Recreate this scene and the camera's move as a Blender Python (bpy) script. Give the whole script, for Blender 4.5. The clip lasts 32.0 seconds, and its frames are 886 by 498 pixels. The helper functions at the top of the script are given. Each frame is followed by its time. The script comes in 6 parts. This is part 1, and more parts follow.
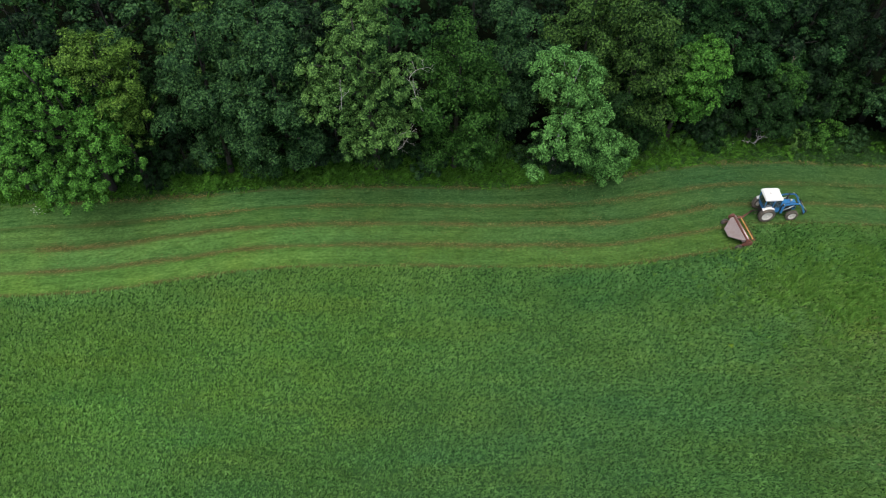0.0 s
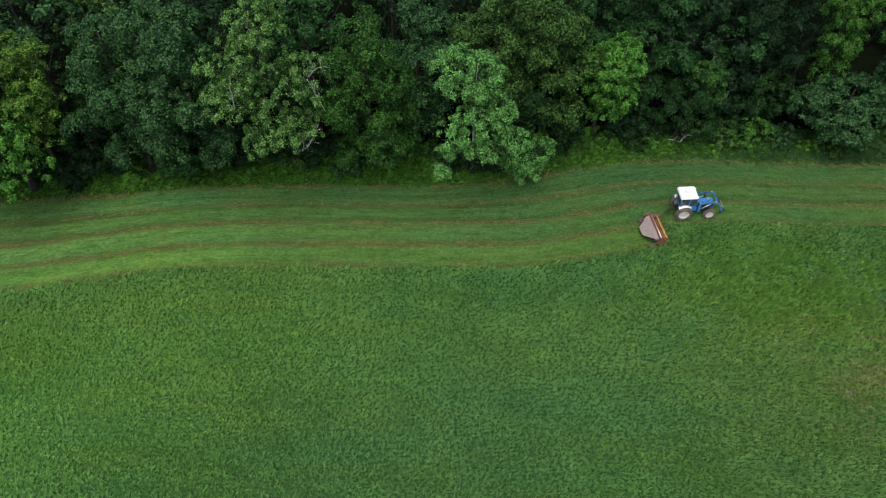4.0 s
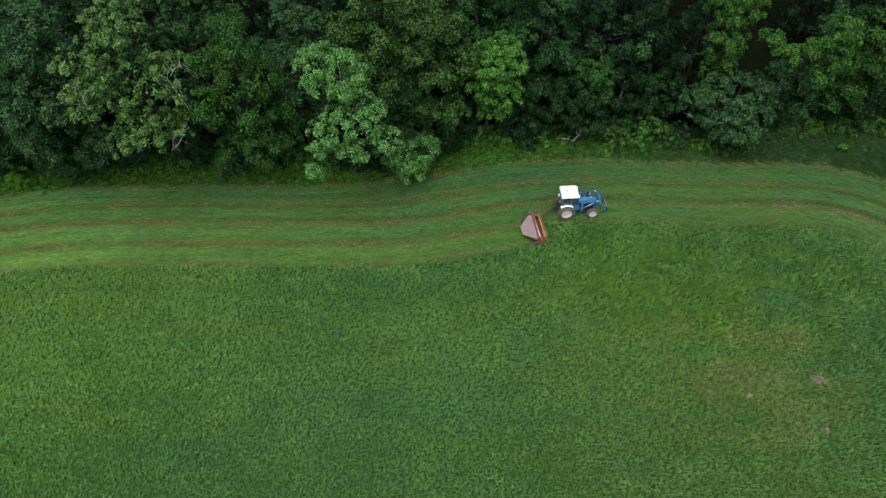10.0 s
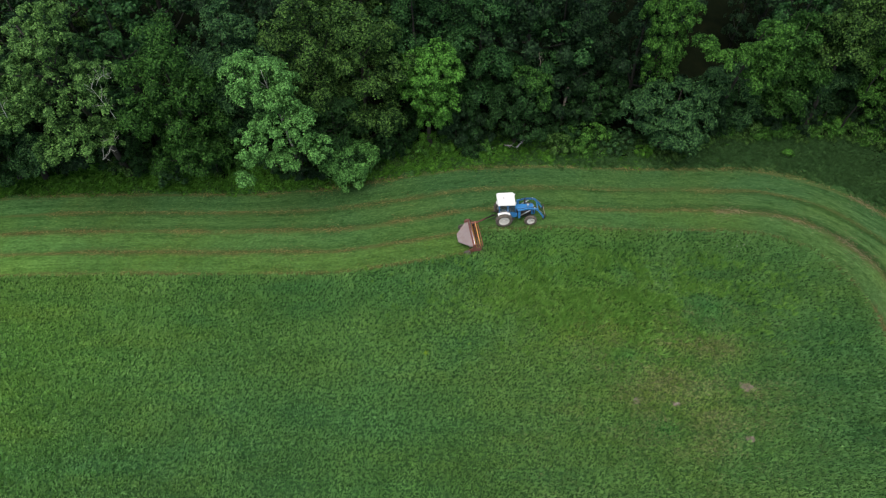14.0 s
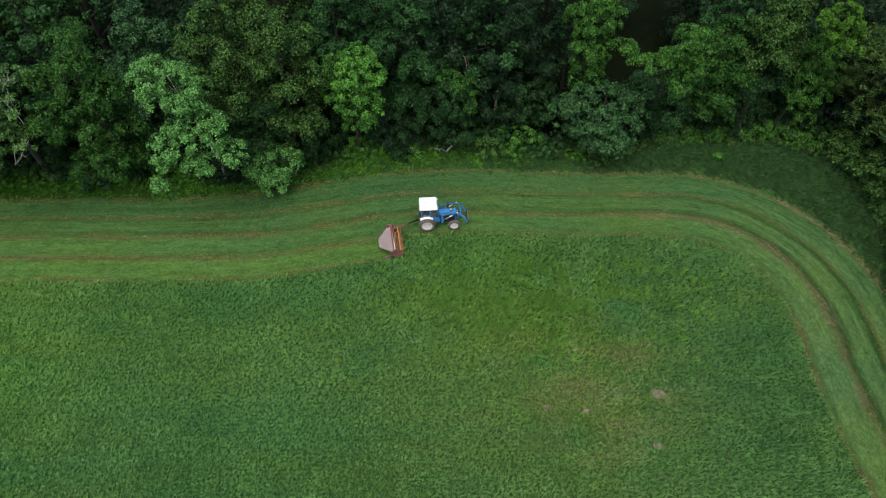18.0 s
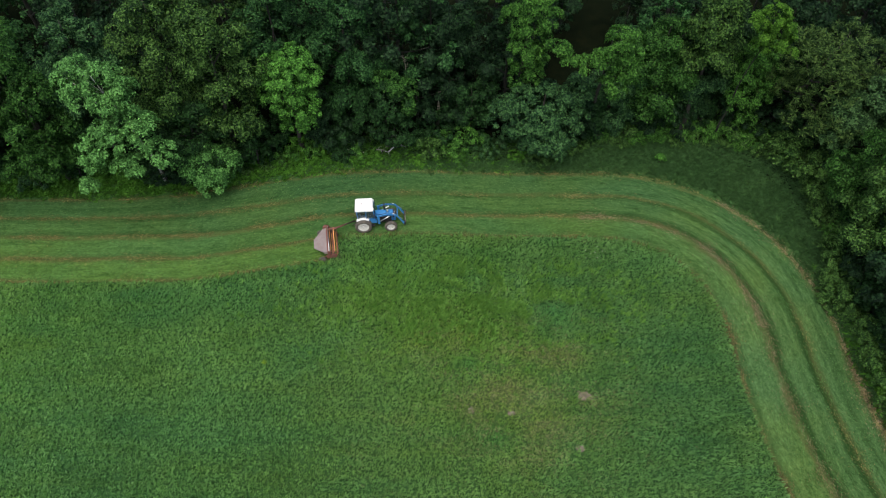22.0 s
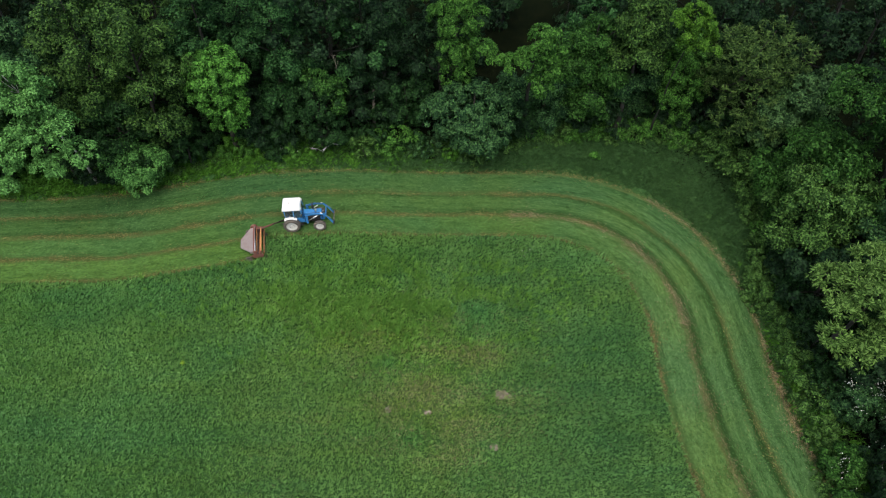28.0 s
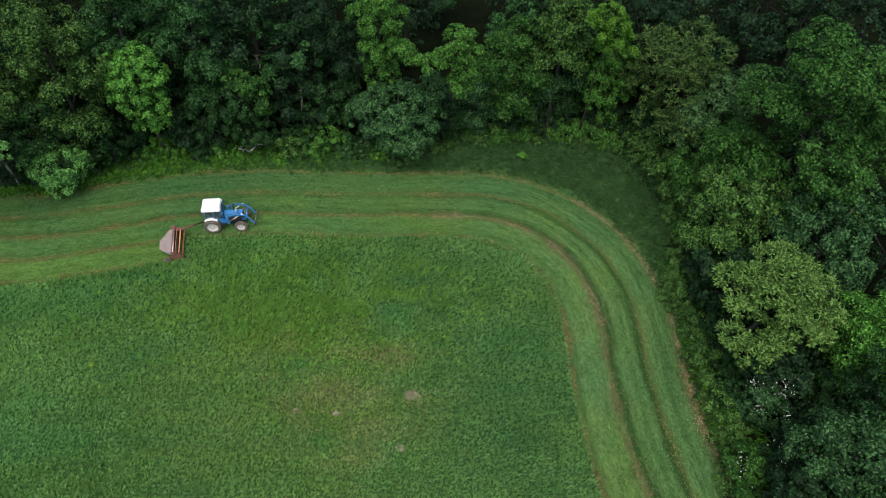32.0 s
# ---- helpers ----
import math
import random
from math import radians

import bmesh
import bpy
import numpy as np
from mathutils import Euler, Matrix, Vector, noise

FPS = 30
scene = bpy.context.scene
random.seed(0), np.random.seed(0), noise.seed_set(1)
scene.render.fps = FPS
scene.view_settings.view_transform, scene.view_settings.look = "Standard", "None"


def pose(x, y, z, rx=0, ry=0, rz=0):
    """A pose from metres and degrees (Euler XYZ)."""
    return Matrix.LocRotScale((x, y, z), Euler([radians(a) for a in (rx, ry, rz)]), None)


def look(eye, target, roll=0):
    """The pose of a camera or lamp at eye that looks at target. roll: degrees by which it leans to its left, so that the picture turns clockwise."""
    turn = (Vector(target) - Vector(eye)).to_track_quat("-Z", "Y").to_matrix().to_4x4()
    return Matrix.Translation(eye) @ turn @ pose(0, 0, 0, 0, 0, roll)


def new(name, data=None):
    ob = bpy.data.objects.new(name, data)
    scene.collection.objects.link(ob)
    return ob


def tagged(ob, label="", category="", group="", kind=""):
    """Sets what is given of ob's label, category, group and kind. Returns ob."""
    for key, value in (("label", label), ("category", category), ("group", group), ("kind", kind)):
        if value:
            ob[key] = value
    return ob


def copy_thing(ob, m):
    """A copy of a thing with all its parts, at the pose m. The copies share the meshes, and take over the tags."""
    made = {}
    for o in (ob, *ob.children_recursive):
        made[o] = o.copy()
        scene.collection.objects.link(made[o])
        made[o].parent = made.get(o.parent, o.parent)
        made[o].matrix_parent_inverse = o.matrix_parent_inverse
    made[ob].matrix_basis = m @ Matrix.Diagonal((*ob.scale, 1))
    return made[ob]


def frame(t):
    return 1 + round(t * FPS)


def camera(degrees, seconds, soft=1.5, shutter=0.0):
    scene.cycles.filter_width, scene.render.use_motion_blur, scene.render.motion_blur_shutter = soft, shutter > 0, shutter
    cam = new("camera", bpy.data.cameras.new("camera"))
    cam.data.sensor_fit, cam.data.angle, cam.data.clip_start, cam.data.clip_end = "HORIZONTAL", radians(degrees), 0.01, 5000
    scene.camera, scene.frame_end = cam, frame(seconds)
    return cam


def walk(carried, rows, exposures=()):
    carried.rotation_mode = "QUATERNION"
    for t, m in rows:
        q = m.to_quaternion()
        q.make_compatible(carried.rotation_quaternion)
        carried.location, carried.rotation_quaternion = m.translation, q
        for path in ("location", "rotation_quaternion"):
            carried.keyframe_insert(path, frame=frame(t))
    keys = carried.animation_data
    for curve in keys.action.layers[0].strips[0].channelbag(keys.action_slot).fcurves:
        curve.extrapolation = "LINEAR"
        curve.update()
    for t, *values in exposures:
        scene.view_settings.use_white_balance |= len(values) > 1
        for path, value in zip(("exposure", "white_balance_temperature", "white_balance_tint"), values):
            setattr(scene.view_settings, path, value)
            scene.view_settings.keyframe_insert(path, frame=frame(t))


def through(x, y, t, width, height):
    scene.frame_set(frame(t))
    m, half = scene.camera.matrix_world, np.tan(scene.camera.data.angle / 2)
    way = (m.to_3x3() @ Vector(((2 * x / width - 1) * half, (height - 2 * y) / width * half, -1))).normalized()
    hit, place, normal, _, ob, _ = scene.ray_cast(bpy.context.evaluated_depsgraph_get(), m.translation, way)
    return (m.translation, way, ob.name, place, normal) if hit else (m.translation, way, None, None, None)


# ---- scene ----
cam = camera(64.0, 32.0, soft=1.15)
PATH = [
    (0, (-1.175, -0.103, 46.889), (-1.157, 1.162, 45.34), 1.4),
    (0.5, (-0.112, -0.123, 46.889), (-0.101, 1.142, 45.34), 1.2),
    (1, (0.957, -0.137, 46.888), (0.962, 1.129, 45.34), 1.1),
    (1.5, (2.032, -0.142, 46.885), (2.033, 1.124, 45.337), 0.8),
    (2, (3.107, -0.141, 46.88), (3.104, 1.125, 45.332), 0.7),
    (2.5, (4.166, -0.142, 46.875), (4.159, 1.124, 45.327), 0.6),
    (3, (5.194, -0.155, 46.869), (5.185, 1.112, 45.321), 0.4),
    (3.5, (6.175, -0.183, 46.862), (6.165, 1.084, 45.314), 0.4),
    (5.5, (9.903, -0.366, 46.808), (9.893, 0.912, 45.27), 0.3),
    (6, (10.804, -0.391, 46.799), (10.794, 0.889, 45.262), 0.3),
    (6.5, (11.682, -0.387, 46.783), (11.672, 0.893, 45.247), 0.2),
    (7, (12.545, -0.359, 46.764), (12.536, 0.92, 45.226), 0.3),
    (7.5, (13.394, -0.316, 46.742), (13.384, 0.963, 45.205), 0.2),
    (8, (14.221, -0.259, 46.718), (14.211, 1.019, 45.18), 0.2),
    (8.5, (15.019, -0.196, 46.693), (15.01, 1.08, 45.153), 0.3),
    (9, (15.788, -0.125, 46.668), (15.781, 1.149, 45.126), 0.4),
    (9.5, (16.533, -0.045, 46.643), (16.527, 1.227, 45.099), 0.4),
    (10, (17.261, 0.034, 46.622), (17.257, 1.303, 45.076), 0.5),
    (10.5, (17.983, 0.109, 46.601), (17.981, 1.376, 45.054), 0.5),
    (11, (18.701, 0.167, 46.586), (18.7, 1.432, 45.038), 0.5),
    (11.5, (19.422, 0.202, 46.578), (19.421, 1.467, 45.029), 0.5),
    (12, (20.149, 0.22, 46.574), (20.148, 1.487, 45.026), 0.3),
    (12.5, (20.885, 0.235, 46.572), (20.881, 1.505, 45.028), 0.2),
    (13, (21.629, 0.265, 46.571), (21.622, 1.54, 45.03), 0.1),
    (13.5, (22.379, 0.318, 46.572), (22.365, 1.596, 45.034), -0.1),
    (14, (23.135, 0.389, 46.574), (23.118, 1.67, 45.038), -0.2),
    (14.5, (23.9, 0.477, 46.575), (23.881, 1.758, 45.04), -0.3),
    (16.5, (27.013, 0.863, 46.591), (27.0, 2.145, 45.056), -0.2),
    (17, (27.812, 0.96, 46.592), (27.801, 2.24, 45.056), -0.1),
    (17.5, (28.626, 1.048, 46.594), (28.618, 2.327, 45.057), 0.0),
    (18, (29.443, 1.122, 46.598), (29.438, 2.4, 45.06), 0.1),
    (18.5, (30.249, 1.18, 46.604), (30.246, 2.458, 45.066), 0.2),
    (19, (31.026, 1.228, 46.611), (31.026, 2.505, 45.071), 0.3),
    (19.5, (31.757, 1.272, 46.614), (31.761, 2.549, 45.075), 0.5),
    (20, (32.426, 1.309, 46.617), (32.433, 2.586, 45.078), 0.6),
    (20.5, (33.025, 1.341, 46.621), (33.034, 2.618, 45.081), 0.6),
    (21, (33.555, 1.372, 46.625), (33.565, 2.648, 45.085), 0.7),
    (21.5, (34.017, 1.408, 46.629), (34.029, 2.683, 45.089), 0.7),
    (22, (34.421, 1.451, 46.632), (34.432, 2.726, 45.091), 0.7),
    (22.5, (34.782, 1.502, 46.635), (34.791, 2.776, 45.092), 0.5),
    (23, (35.117, 1.558, 46.637), (35.125, 2.829, 45.093), 0.5),
    (23.5, (35.447, 1.616, 46.641), (35.454, 2.884, 45.094), 0.3),
    (24, (35.789, 1.662, 46.646), (35.795, 2.929, 45.099), 0.1),
    (24.5, (36.159, 1.69, 46.653), (36.165, 2.955, 45.105), 0.2),
    (25, (36.58, 1.699, 46.663), (36.586, 2.964, 45.113), 0.1),
    (25.5, (37.066, 1.695, 46.674), (37.073, 2.96, 45.125), 0.1),
    (27.5, (39.296, 1.641, 46.785), (39.322, 2.907, 45.237), 0.9),
    (28, (39.911, 1.621, 46.797), (39.943, 2.888, 45.25), 1.2),
    (28.5, (40.577, 1.597, 46.805), (40.616, 2.866, 45.26), 1.2),
    (29, (41.288, 1.574, 46.812), (41.331, 2.844, 45.268), 1.4),
    (29.5, (42.031, 1.555, 46.82), (42.078, 2.826, 45.276), 1.5),
    (30, (42.799, 1.543, 46.827), (42.85, 2.814, 45.284), 1.8),
    (30.5, (43.581, 1.538, 46.834), (43.633, 2.81, 45.291), 1.7),
    (31, (44.372, 1.544, 46.839), (44.425, 2.815, 45.295), 1.7),
    (31.5, (45.167, 1.559, 46.842), (45.222, 2.829, 45.298), 1.7),
    (32, (45.965, 1.581, 46.844), (46.019, 2.849, 45.298), 1.8),
]
walk(cam, [(t, look(eye, target, roll)) for t, eye, target, roll in PATH],
     exposures=((0, 0.41), (12, 0.42), (20, 0.49), (28, 0.58), (32, 0.61)))

# ---- light: an overcast summer day ----
SUN_ELEVATION, SUN_TURN = 66.0, 195.0
world = bpy.data.worlds.new("overcast_sky")
scene.world = world
world.use_nodes = True
wn = world.node_tree
sky = wn.nodes.new("ShaderNodeTexSky")
sky.sky_type = "NISHITA"
sky.sun_disc = False
sky.sun_elevation, sky.sun_rotation = radians(SUN_ELEVATION), radians(SUN_TURN)
sky.air_density, sky.dust_density, sky.ozone_density = 1.0, 4.0, 1.0
wn.links.new(sky.outputs["Color"], wn.nodes["Background"].inputs["Color"])
wn.nodes["Background"].inputs["Strength"].default_value = 0.15

sun = new("sun", bpy.data.lights.new("sun", "SUN"))
sun.data.energy, sun.data.angle, sun.data.color = 1.7, radians(50), (1.0, 0.97, 0.92)
SUN_WAY = Vector((math.sin(radians(SUN_TURN)) * math.cos(radians(SUN_ELEVATION)),
                  math.cos(radians(SUN_TURN)) * math.cos(radians(SUN_ELEVATION)), math.sin(radians(SUN_ELEVATION))))
sun.matrix_world = look(SUN_WAY * 120, (0, 0, 0))


# ---- materials ----
def shader(name, rough=0.7, metal=0.0, specular=0.4):
    m = bpy.data.materials.new(name)
    m.use_nodes = True
    b = m.node_tree.nodes["Principled BSDF"]
    b.inputs["Roughness"].default_value = rough
    b.inputs["Metallic"].default_value = metal
    b.inputs["Specular IOR Level"].default_value = specular
    return m, m.node_tree, b


def node(nt, kind, **inputs):
    n = nt.nodes.new(kind)
    for key, value in inputs.items():
        n.inputs[key.replace("_", " ")].default_value = value
    return n


def ramp(nt, source, stops):
    r = nt.nodes.new("ShaderNodeValToRGB")
    e = r.color_ramp.elements
    while len(e) < len(stops):
        e.new(0.5)
    for k, (p, c) in zip(e, stops):
        k.position = p
        k.color = (*c, 1) if len(c) == 3 else c
    nt.links.new(source, r.inputs["Fac"])
    return r.outputs["Color"]


def blend(nt, fac, a, b, how="MIX"):
    n = nt.nodes.new("ShaderNodeMix")
    n.data_type, n.blend_type = "RGBA", how
    for socket, value in ((n.inputs[0], fac), (n.inputs[6], a), (n.inputs[7], b)):
        if isinstance(value, bpy.types.NodeSocket):
            nt.links.new(value, socket)
        elif isinstance(value, (int, float)):
            socket.default_value = value
        else:
            socket.default_value = (*value, 1)
    return n.outputs[2]


def grain(nt, scale, detail=4.0, where=None, rough=0.55, stretch=None):
    n = node(nt, "ShaderNodeTexNoise", Scale=scale, Detail=detail, Roughness=rough)
    if where is None:
        where = nt.nodes.new("ShaderNodeNewGeometry").outputs["Position"]
    if stretch:
        mp = nt.nodes.new("ShaderNodeMapping")
        mp.inputs["Scale"].default_value = stretch
        nt.links.new(where, mp.inputs["Vector"])
        where = mp.outputs["Vector"]
    nt.links.new(where, n.inputs["Vector"])
    return n.outputs["Fac"]


def bump(nt, bsdf, height, strength=0.4, distance=0.05):
    b = node(nt, "ShaderNodeBump", Strength=strength, Distance=distance)
    nt.links.new(height, b.inputs["Height"])
    nt.links.new(b.outputs["Normal"], bsdf.inputs["Normal"])


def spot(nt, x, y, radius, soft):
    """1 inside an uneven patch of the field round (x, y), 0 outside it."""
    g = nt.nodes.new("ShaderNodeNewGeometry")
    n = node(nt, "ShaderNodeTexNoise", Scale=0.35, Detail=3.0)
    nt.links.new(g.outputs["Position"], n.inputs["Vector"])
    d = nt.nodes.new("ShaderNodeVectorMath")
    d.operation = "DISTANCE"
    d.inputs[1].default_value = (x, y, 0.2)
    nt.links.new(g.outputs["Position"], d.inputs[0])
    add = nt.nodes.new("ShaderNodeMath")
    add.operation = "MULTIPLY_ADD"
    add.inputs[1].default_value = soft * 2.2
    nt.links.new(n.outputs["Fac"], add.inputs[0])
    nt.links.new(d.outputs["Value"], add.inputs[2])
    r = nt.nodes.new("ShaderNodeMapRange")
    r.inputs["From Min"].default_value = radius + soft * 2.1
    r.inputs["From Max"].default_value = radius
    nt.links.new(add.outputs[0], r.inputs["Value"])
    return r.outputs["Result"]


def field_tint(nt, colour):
    """The colour changes of the sward: blue-green and dark lush places, yellowish brown thin ones; darker along the
    crop edge.
    """
    broad = grain(nt, 1.0, 3.0, None, 0.55, (0.05, 0.24, 0.1))
    colour = blend(nt, ramp(nt, broad, [(0.42, (0, 0, 0)), (0.62, (1, 1, 1))]), colour,
                   blend(nt, 1.0, colour, (0.93, 1.0, 1.08), "MULTIPLY"))
    east = nt.nodes.new("ShaderNodeSeparateXYZ")
    nt.links.new(nt.nodes.new("ShaderNodeNewGeometry").outputs["Position"], east.inputs[0])
    west = nt.nodes.new("ShaderNodeMapRange")
    west.inputs["From Min"].default_value, west.inputs["From Max"].default_value = 30.0, 8.0
    nt.links.new(east.outputs["X"], west.inputs["Value"])
    colour = blend(nt, west.outputs[0], colour, blend(nt, 1.0, colour, (1.07, 1.09, 1.03), "MULTIPLY"))
    for stretch, lo, hi, tint in (((0.09, 0.42, 0.3), 0.48, 0.66, (1.12, 1.02, 0.92)), ((0.13, 0.55, 0.7), 0.52, 0.66, (0.90, 0.97, 1.02)), ((0.4, 1.6, 0.9), 0.54, 0.68, (0.93, 0.95, 1.0))):
        patch = grain(nt, 1.0, 4.0, None, 0.6, stretch)
        colour = blend(nt, ramp(nt, patch, [(lo, (0, 0, 0)), (hi, (0.8, 0.8, 0.8))]), colour, blend(nt, 1.0, colour, tint, "MULTIPLY"))
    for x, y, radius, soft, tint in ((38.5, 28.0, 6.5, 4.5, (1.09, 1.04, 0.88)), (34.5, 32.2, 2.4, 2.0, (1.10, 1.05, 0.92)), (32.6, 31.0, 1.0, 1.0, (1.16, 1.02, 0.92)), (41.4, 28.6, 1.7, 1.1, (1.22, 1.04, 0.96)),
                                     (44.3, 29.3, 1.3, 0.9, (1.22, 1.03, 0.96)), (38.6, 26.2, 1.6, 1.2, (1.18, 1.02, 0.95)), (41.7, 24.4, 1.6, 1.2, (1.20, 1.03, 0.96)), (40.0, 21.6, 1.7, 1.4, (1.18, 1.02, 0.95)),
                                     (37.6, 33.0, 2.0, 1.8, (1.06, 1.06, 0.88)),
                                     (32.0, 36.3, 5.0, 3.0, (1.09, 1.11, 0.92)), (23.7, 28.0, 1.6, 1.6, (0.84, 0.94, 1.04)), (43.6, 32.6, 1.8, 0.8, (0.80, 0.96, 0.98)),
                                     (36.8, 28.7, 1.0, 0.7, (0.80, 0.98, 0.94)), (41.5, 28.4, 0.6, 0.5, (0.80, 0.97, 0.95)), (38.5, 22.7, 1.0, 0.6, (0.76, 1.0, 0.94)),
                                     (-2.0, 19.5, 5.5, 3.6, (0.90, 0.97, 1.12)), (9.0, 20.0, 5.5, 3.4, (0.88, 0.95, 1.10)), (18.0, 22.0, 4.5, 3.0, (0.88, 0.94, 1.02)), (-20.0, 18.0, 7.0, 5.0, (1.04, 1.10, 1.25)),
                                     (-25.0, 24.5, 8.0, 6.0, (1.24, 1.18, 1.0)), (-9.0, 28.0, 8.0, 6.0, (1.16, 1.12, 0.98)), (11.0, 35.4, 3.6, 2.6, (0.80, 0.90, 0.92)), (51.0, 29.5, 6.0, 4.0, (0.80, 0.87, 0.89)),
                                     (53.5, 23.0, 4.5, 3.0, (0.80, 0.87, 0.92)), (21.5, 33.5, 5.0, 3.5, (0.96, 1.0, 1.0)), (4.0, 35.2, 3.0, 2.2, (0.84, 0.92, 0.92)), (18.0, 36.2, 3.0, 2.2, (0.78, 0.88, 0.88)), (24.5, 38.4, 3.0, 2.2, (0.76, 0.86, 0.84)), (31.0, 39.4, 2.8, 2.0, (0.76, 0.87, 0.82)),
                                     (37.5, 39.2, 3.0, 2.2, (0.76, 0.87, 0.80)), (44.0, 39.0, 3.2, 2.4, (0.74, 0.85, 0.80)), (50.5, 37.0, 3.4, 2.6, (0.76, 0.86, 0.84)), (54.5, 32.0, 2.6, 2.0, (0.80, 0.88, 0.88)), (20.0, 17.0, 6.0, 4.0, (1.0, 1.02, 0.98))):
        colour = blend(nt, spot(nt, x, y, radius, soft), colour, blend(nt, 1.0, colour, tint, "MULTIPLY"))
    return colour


def leafy(name, dark, light, rough=0.55, through=0.16, tint=False, specular=0.06, island=1.0, clumpy=0.70):
    """Foliage: each leaf has its own shade between dark and light, with broad changes over the crown."""
    m, nt, b = shader(name, rough, 0.0, specular)
    g = nt.nodes.new("ShaderNodeNewGeometry")
    mix = nt.nodes.new("ShaderNodeMath")
    mix.operation = "MULTIPLY_ADD"
    mix.inputs[1].default_value = 1.05 * island
    mix.inputs[2].default_value = 0.37 - 0.525 * island - 0.5 * clumpy
    nt.links.new(g.outputs["Random Per Island"], mix.inputs[0])
    for scale, weight in ((0.35, 0.36), (1.5, clumpy)):
        more = nt.nodes.new("ShaderNodeMath")
        more.operation = "MULTIPLY_ADD"
        more.inputs[1].default_value = weight
        nt.links.new(grain(nt, scale, 2.0), more.inputs[0])
        nt.links.new(mix.outputs[0], more.inputs[2])
        mix = more
    colour = ramp(nt, mix.outputs[0], [(0.15, tuple(p * 0.75 for p in dark)), (0.55, tuple(p * 0.6 + q * 0.4 for p, q in zip(dark, light))), (0.95, tuple(q * 1.42 for q in light))])
    if tint:
        clump = ramp(nt, grain(nt, 1.0, 4.0, None, 0.6, (2.2, 3.8, 1.0)), [(0.33, (0.80, 0.82, 0.82)), (0.5, (1, 1, 1)), (0.66, (1.1, 1.09, 1.08))])
        rows = ramp(nt, grain(nt, 1.0, 4.0, None, 0.6, (0.14, 1.5, 1.0)), [(0.36, (0.90, 0.92, 0.92)), (0.5, (1, 1, 1)), (0.64, (1.07, 1.06, 1.05))])
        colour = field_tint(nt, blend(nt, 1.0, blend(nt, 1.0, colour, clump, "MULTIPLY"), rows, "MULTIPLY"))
    nt.links.new(colour, b.inputs["Base Color"])
    if through:
        t = nt.nodes.new("ShaderNodeBsdfTranslucent")
        nt.links.new(blend(nt, 1.0, colour, (1.2, 1.25, 0.72), "MULTIPLY"), t.inputs["Color"])
        s = nt.nodes.new("ShaderNodeMixShader")
        s.inputs[0].default_value = through
        nt.links.new(b.outputs[0], s.inputs[1])
        nt.links.new(t.outputs[0], s.inputs[2])
        nt.links.new(s.outputs[0], nt.nodes["Material Output"].inputs["Surface"])
    return m


def plain(name, colour, rough=0.5, metal=0.0, wear=None, wear_amount=0.35, scale=3.0, relief=0.0):
    """Painted or bare surface with two scales of dirt and wear, in the thing's own space."""
    m, nt, b = shader(name, rough, metal)
    where = nt.nodes.new("ShaderNodeTexCoord").outputs["Object"]
    worn = wear or tuple(c * 0.55 for c in colour)
    mask = ramp(nt, grain(nt, scale, 6.0, where), [(0.45, (0, 0, 0)), (0.75, (wear_amount,) * 3)])
    c = blend(nt, mask, colour, worn)
    c = blend(nt, ramp(nt, grain(nt, scale * 9, 3.0, where), [(0.4, (0, 0, 0)), (0.8, (wear_amount * 0.6,) * 3)]), c, worn)
    nt.links.new(c, b.inputs["Base Color"])
    if relief:
        bump(nt, b, grain(nt, scale * 6, 4.0, where), relief, 0.01)
    return m


def earth(name, a, b_, c_, scale=0.6, field=False, strength=0.6):
    m, nt, b = shader(name, 1.0, 0.0, 0.0)
    col = ramp(nt, grain(nt, scale, 8.0), [(0.3, a), (0.5, b_), (0.72, c_)])
    col = blend(nt, ramp(nt, grain(nt, 14.0, 4.0), [(0.3, (0.5, 0.5, 0.5)), (0.7, (0, 0, 0))]), col, a)
    if field:
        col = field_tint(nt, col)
    nt.links.new(col, b.inputs["Base Color"])
    bump(nt, b, grain(nt, 9.0, 5.0), strength, 0.08)
    return m


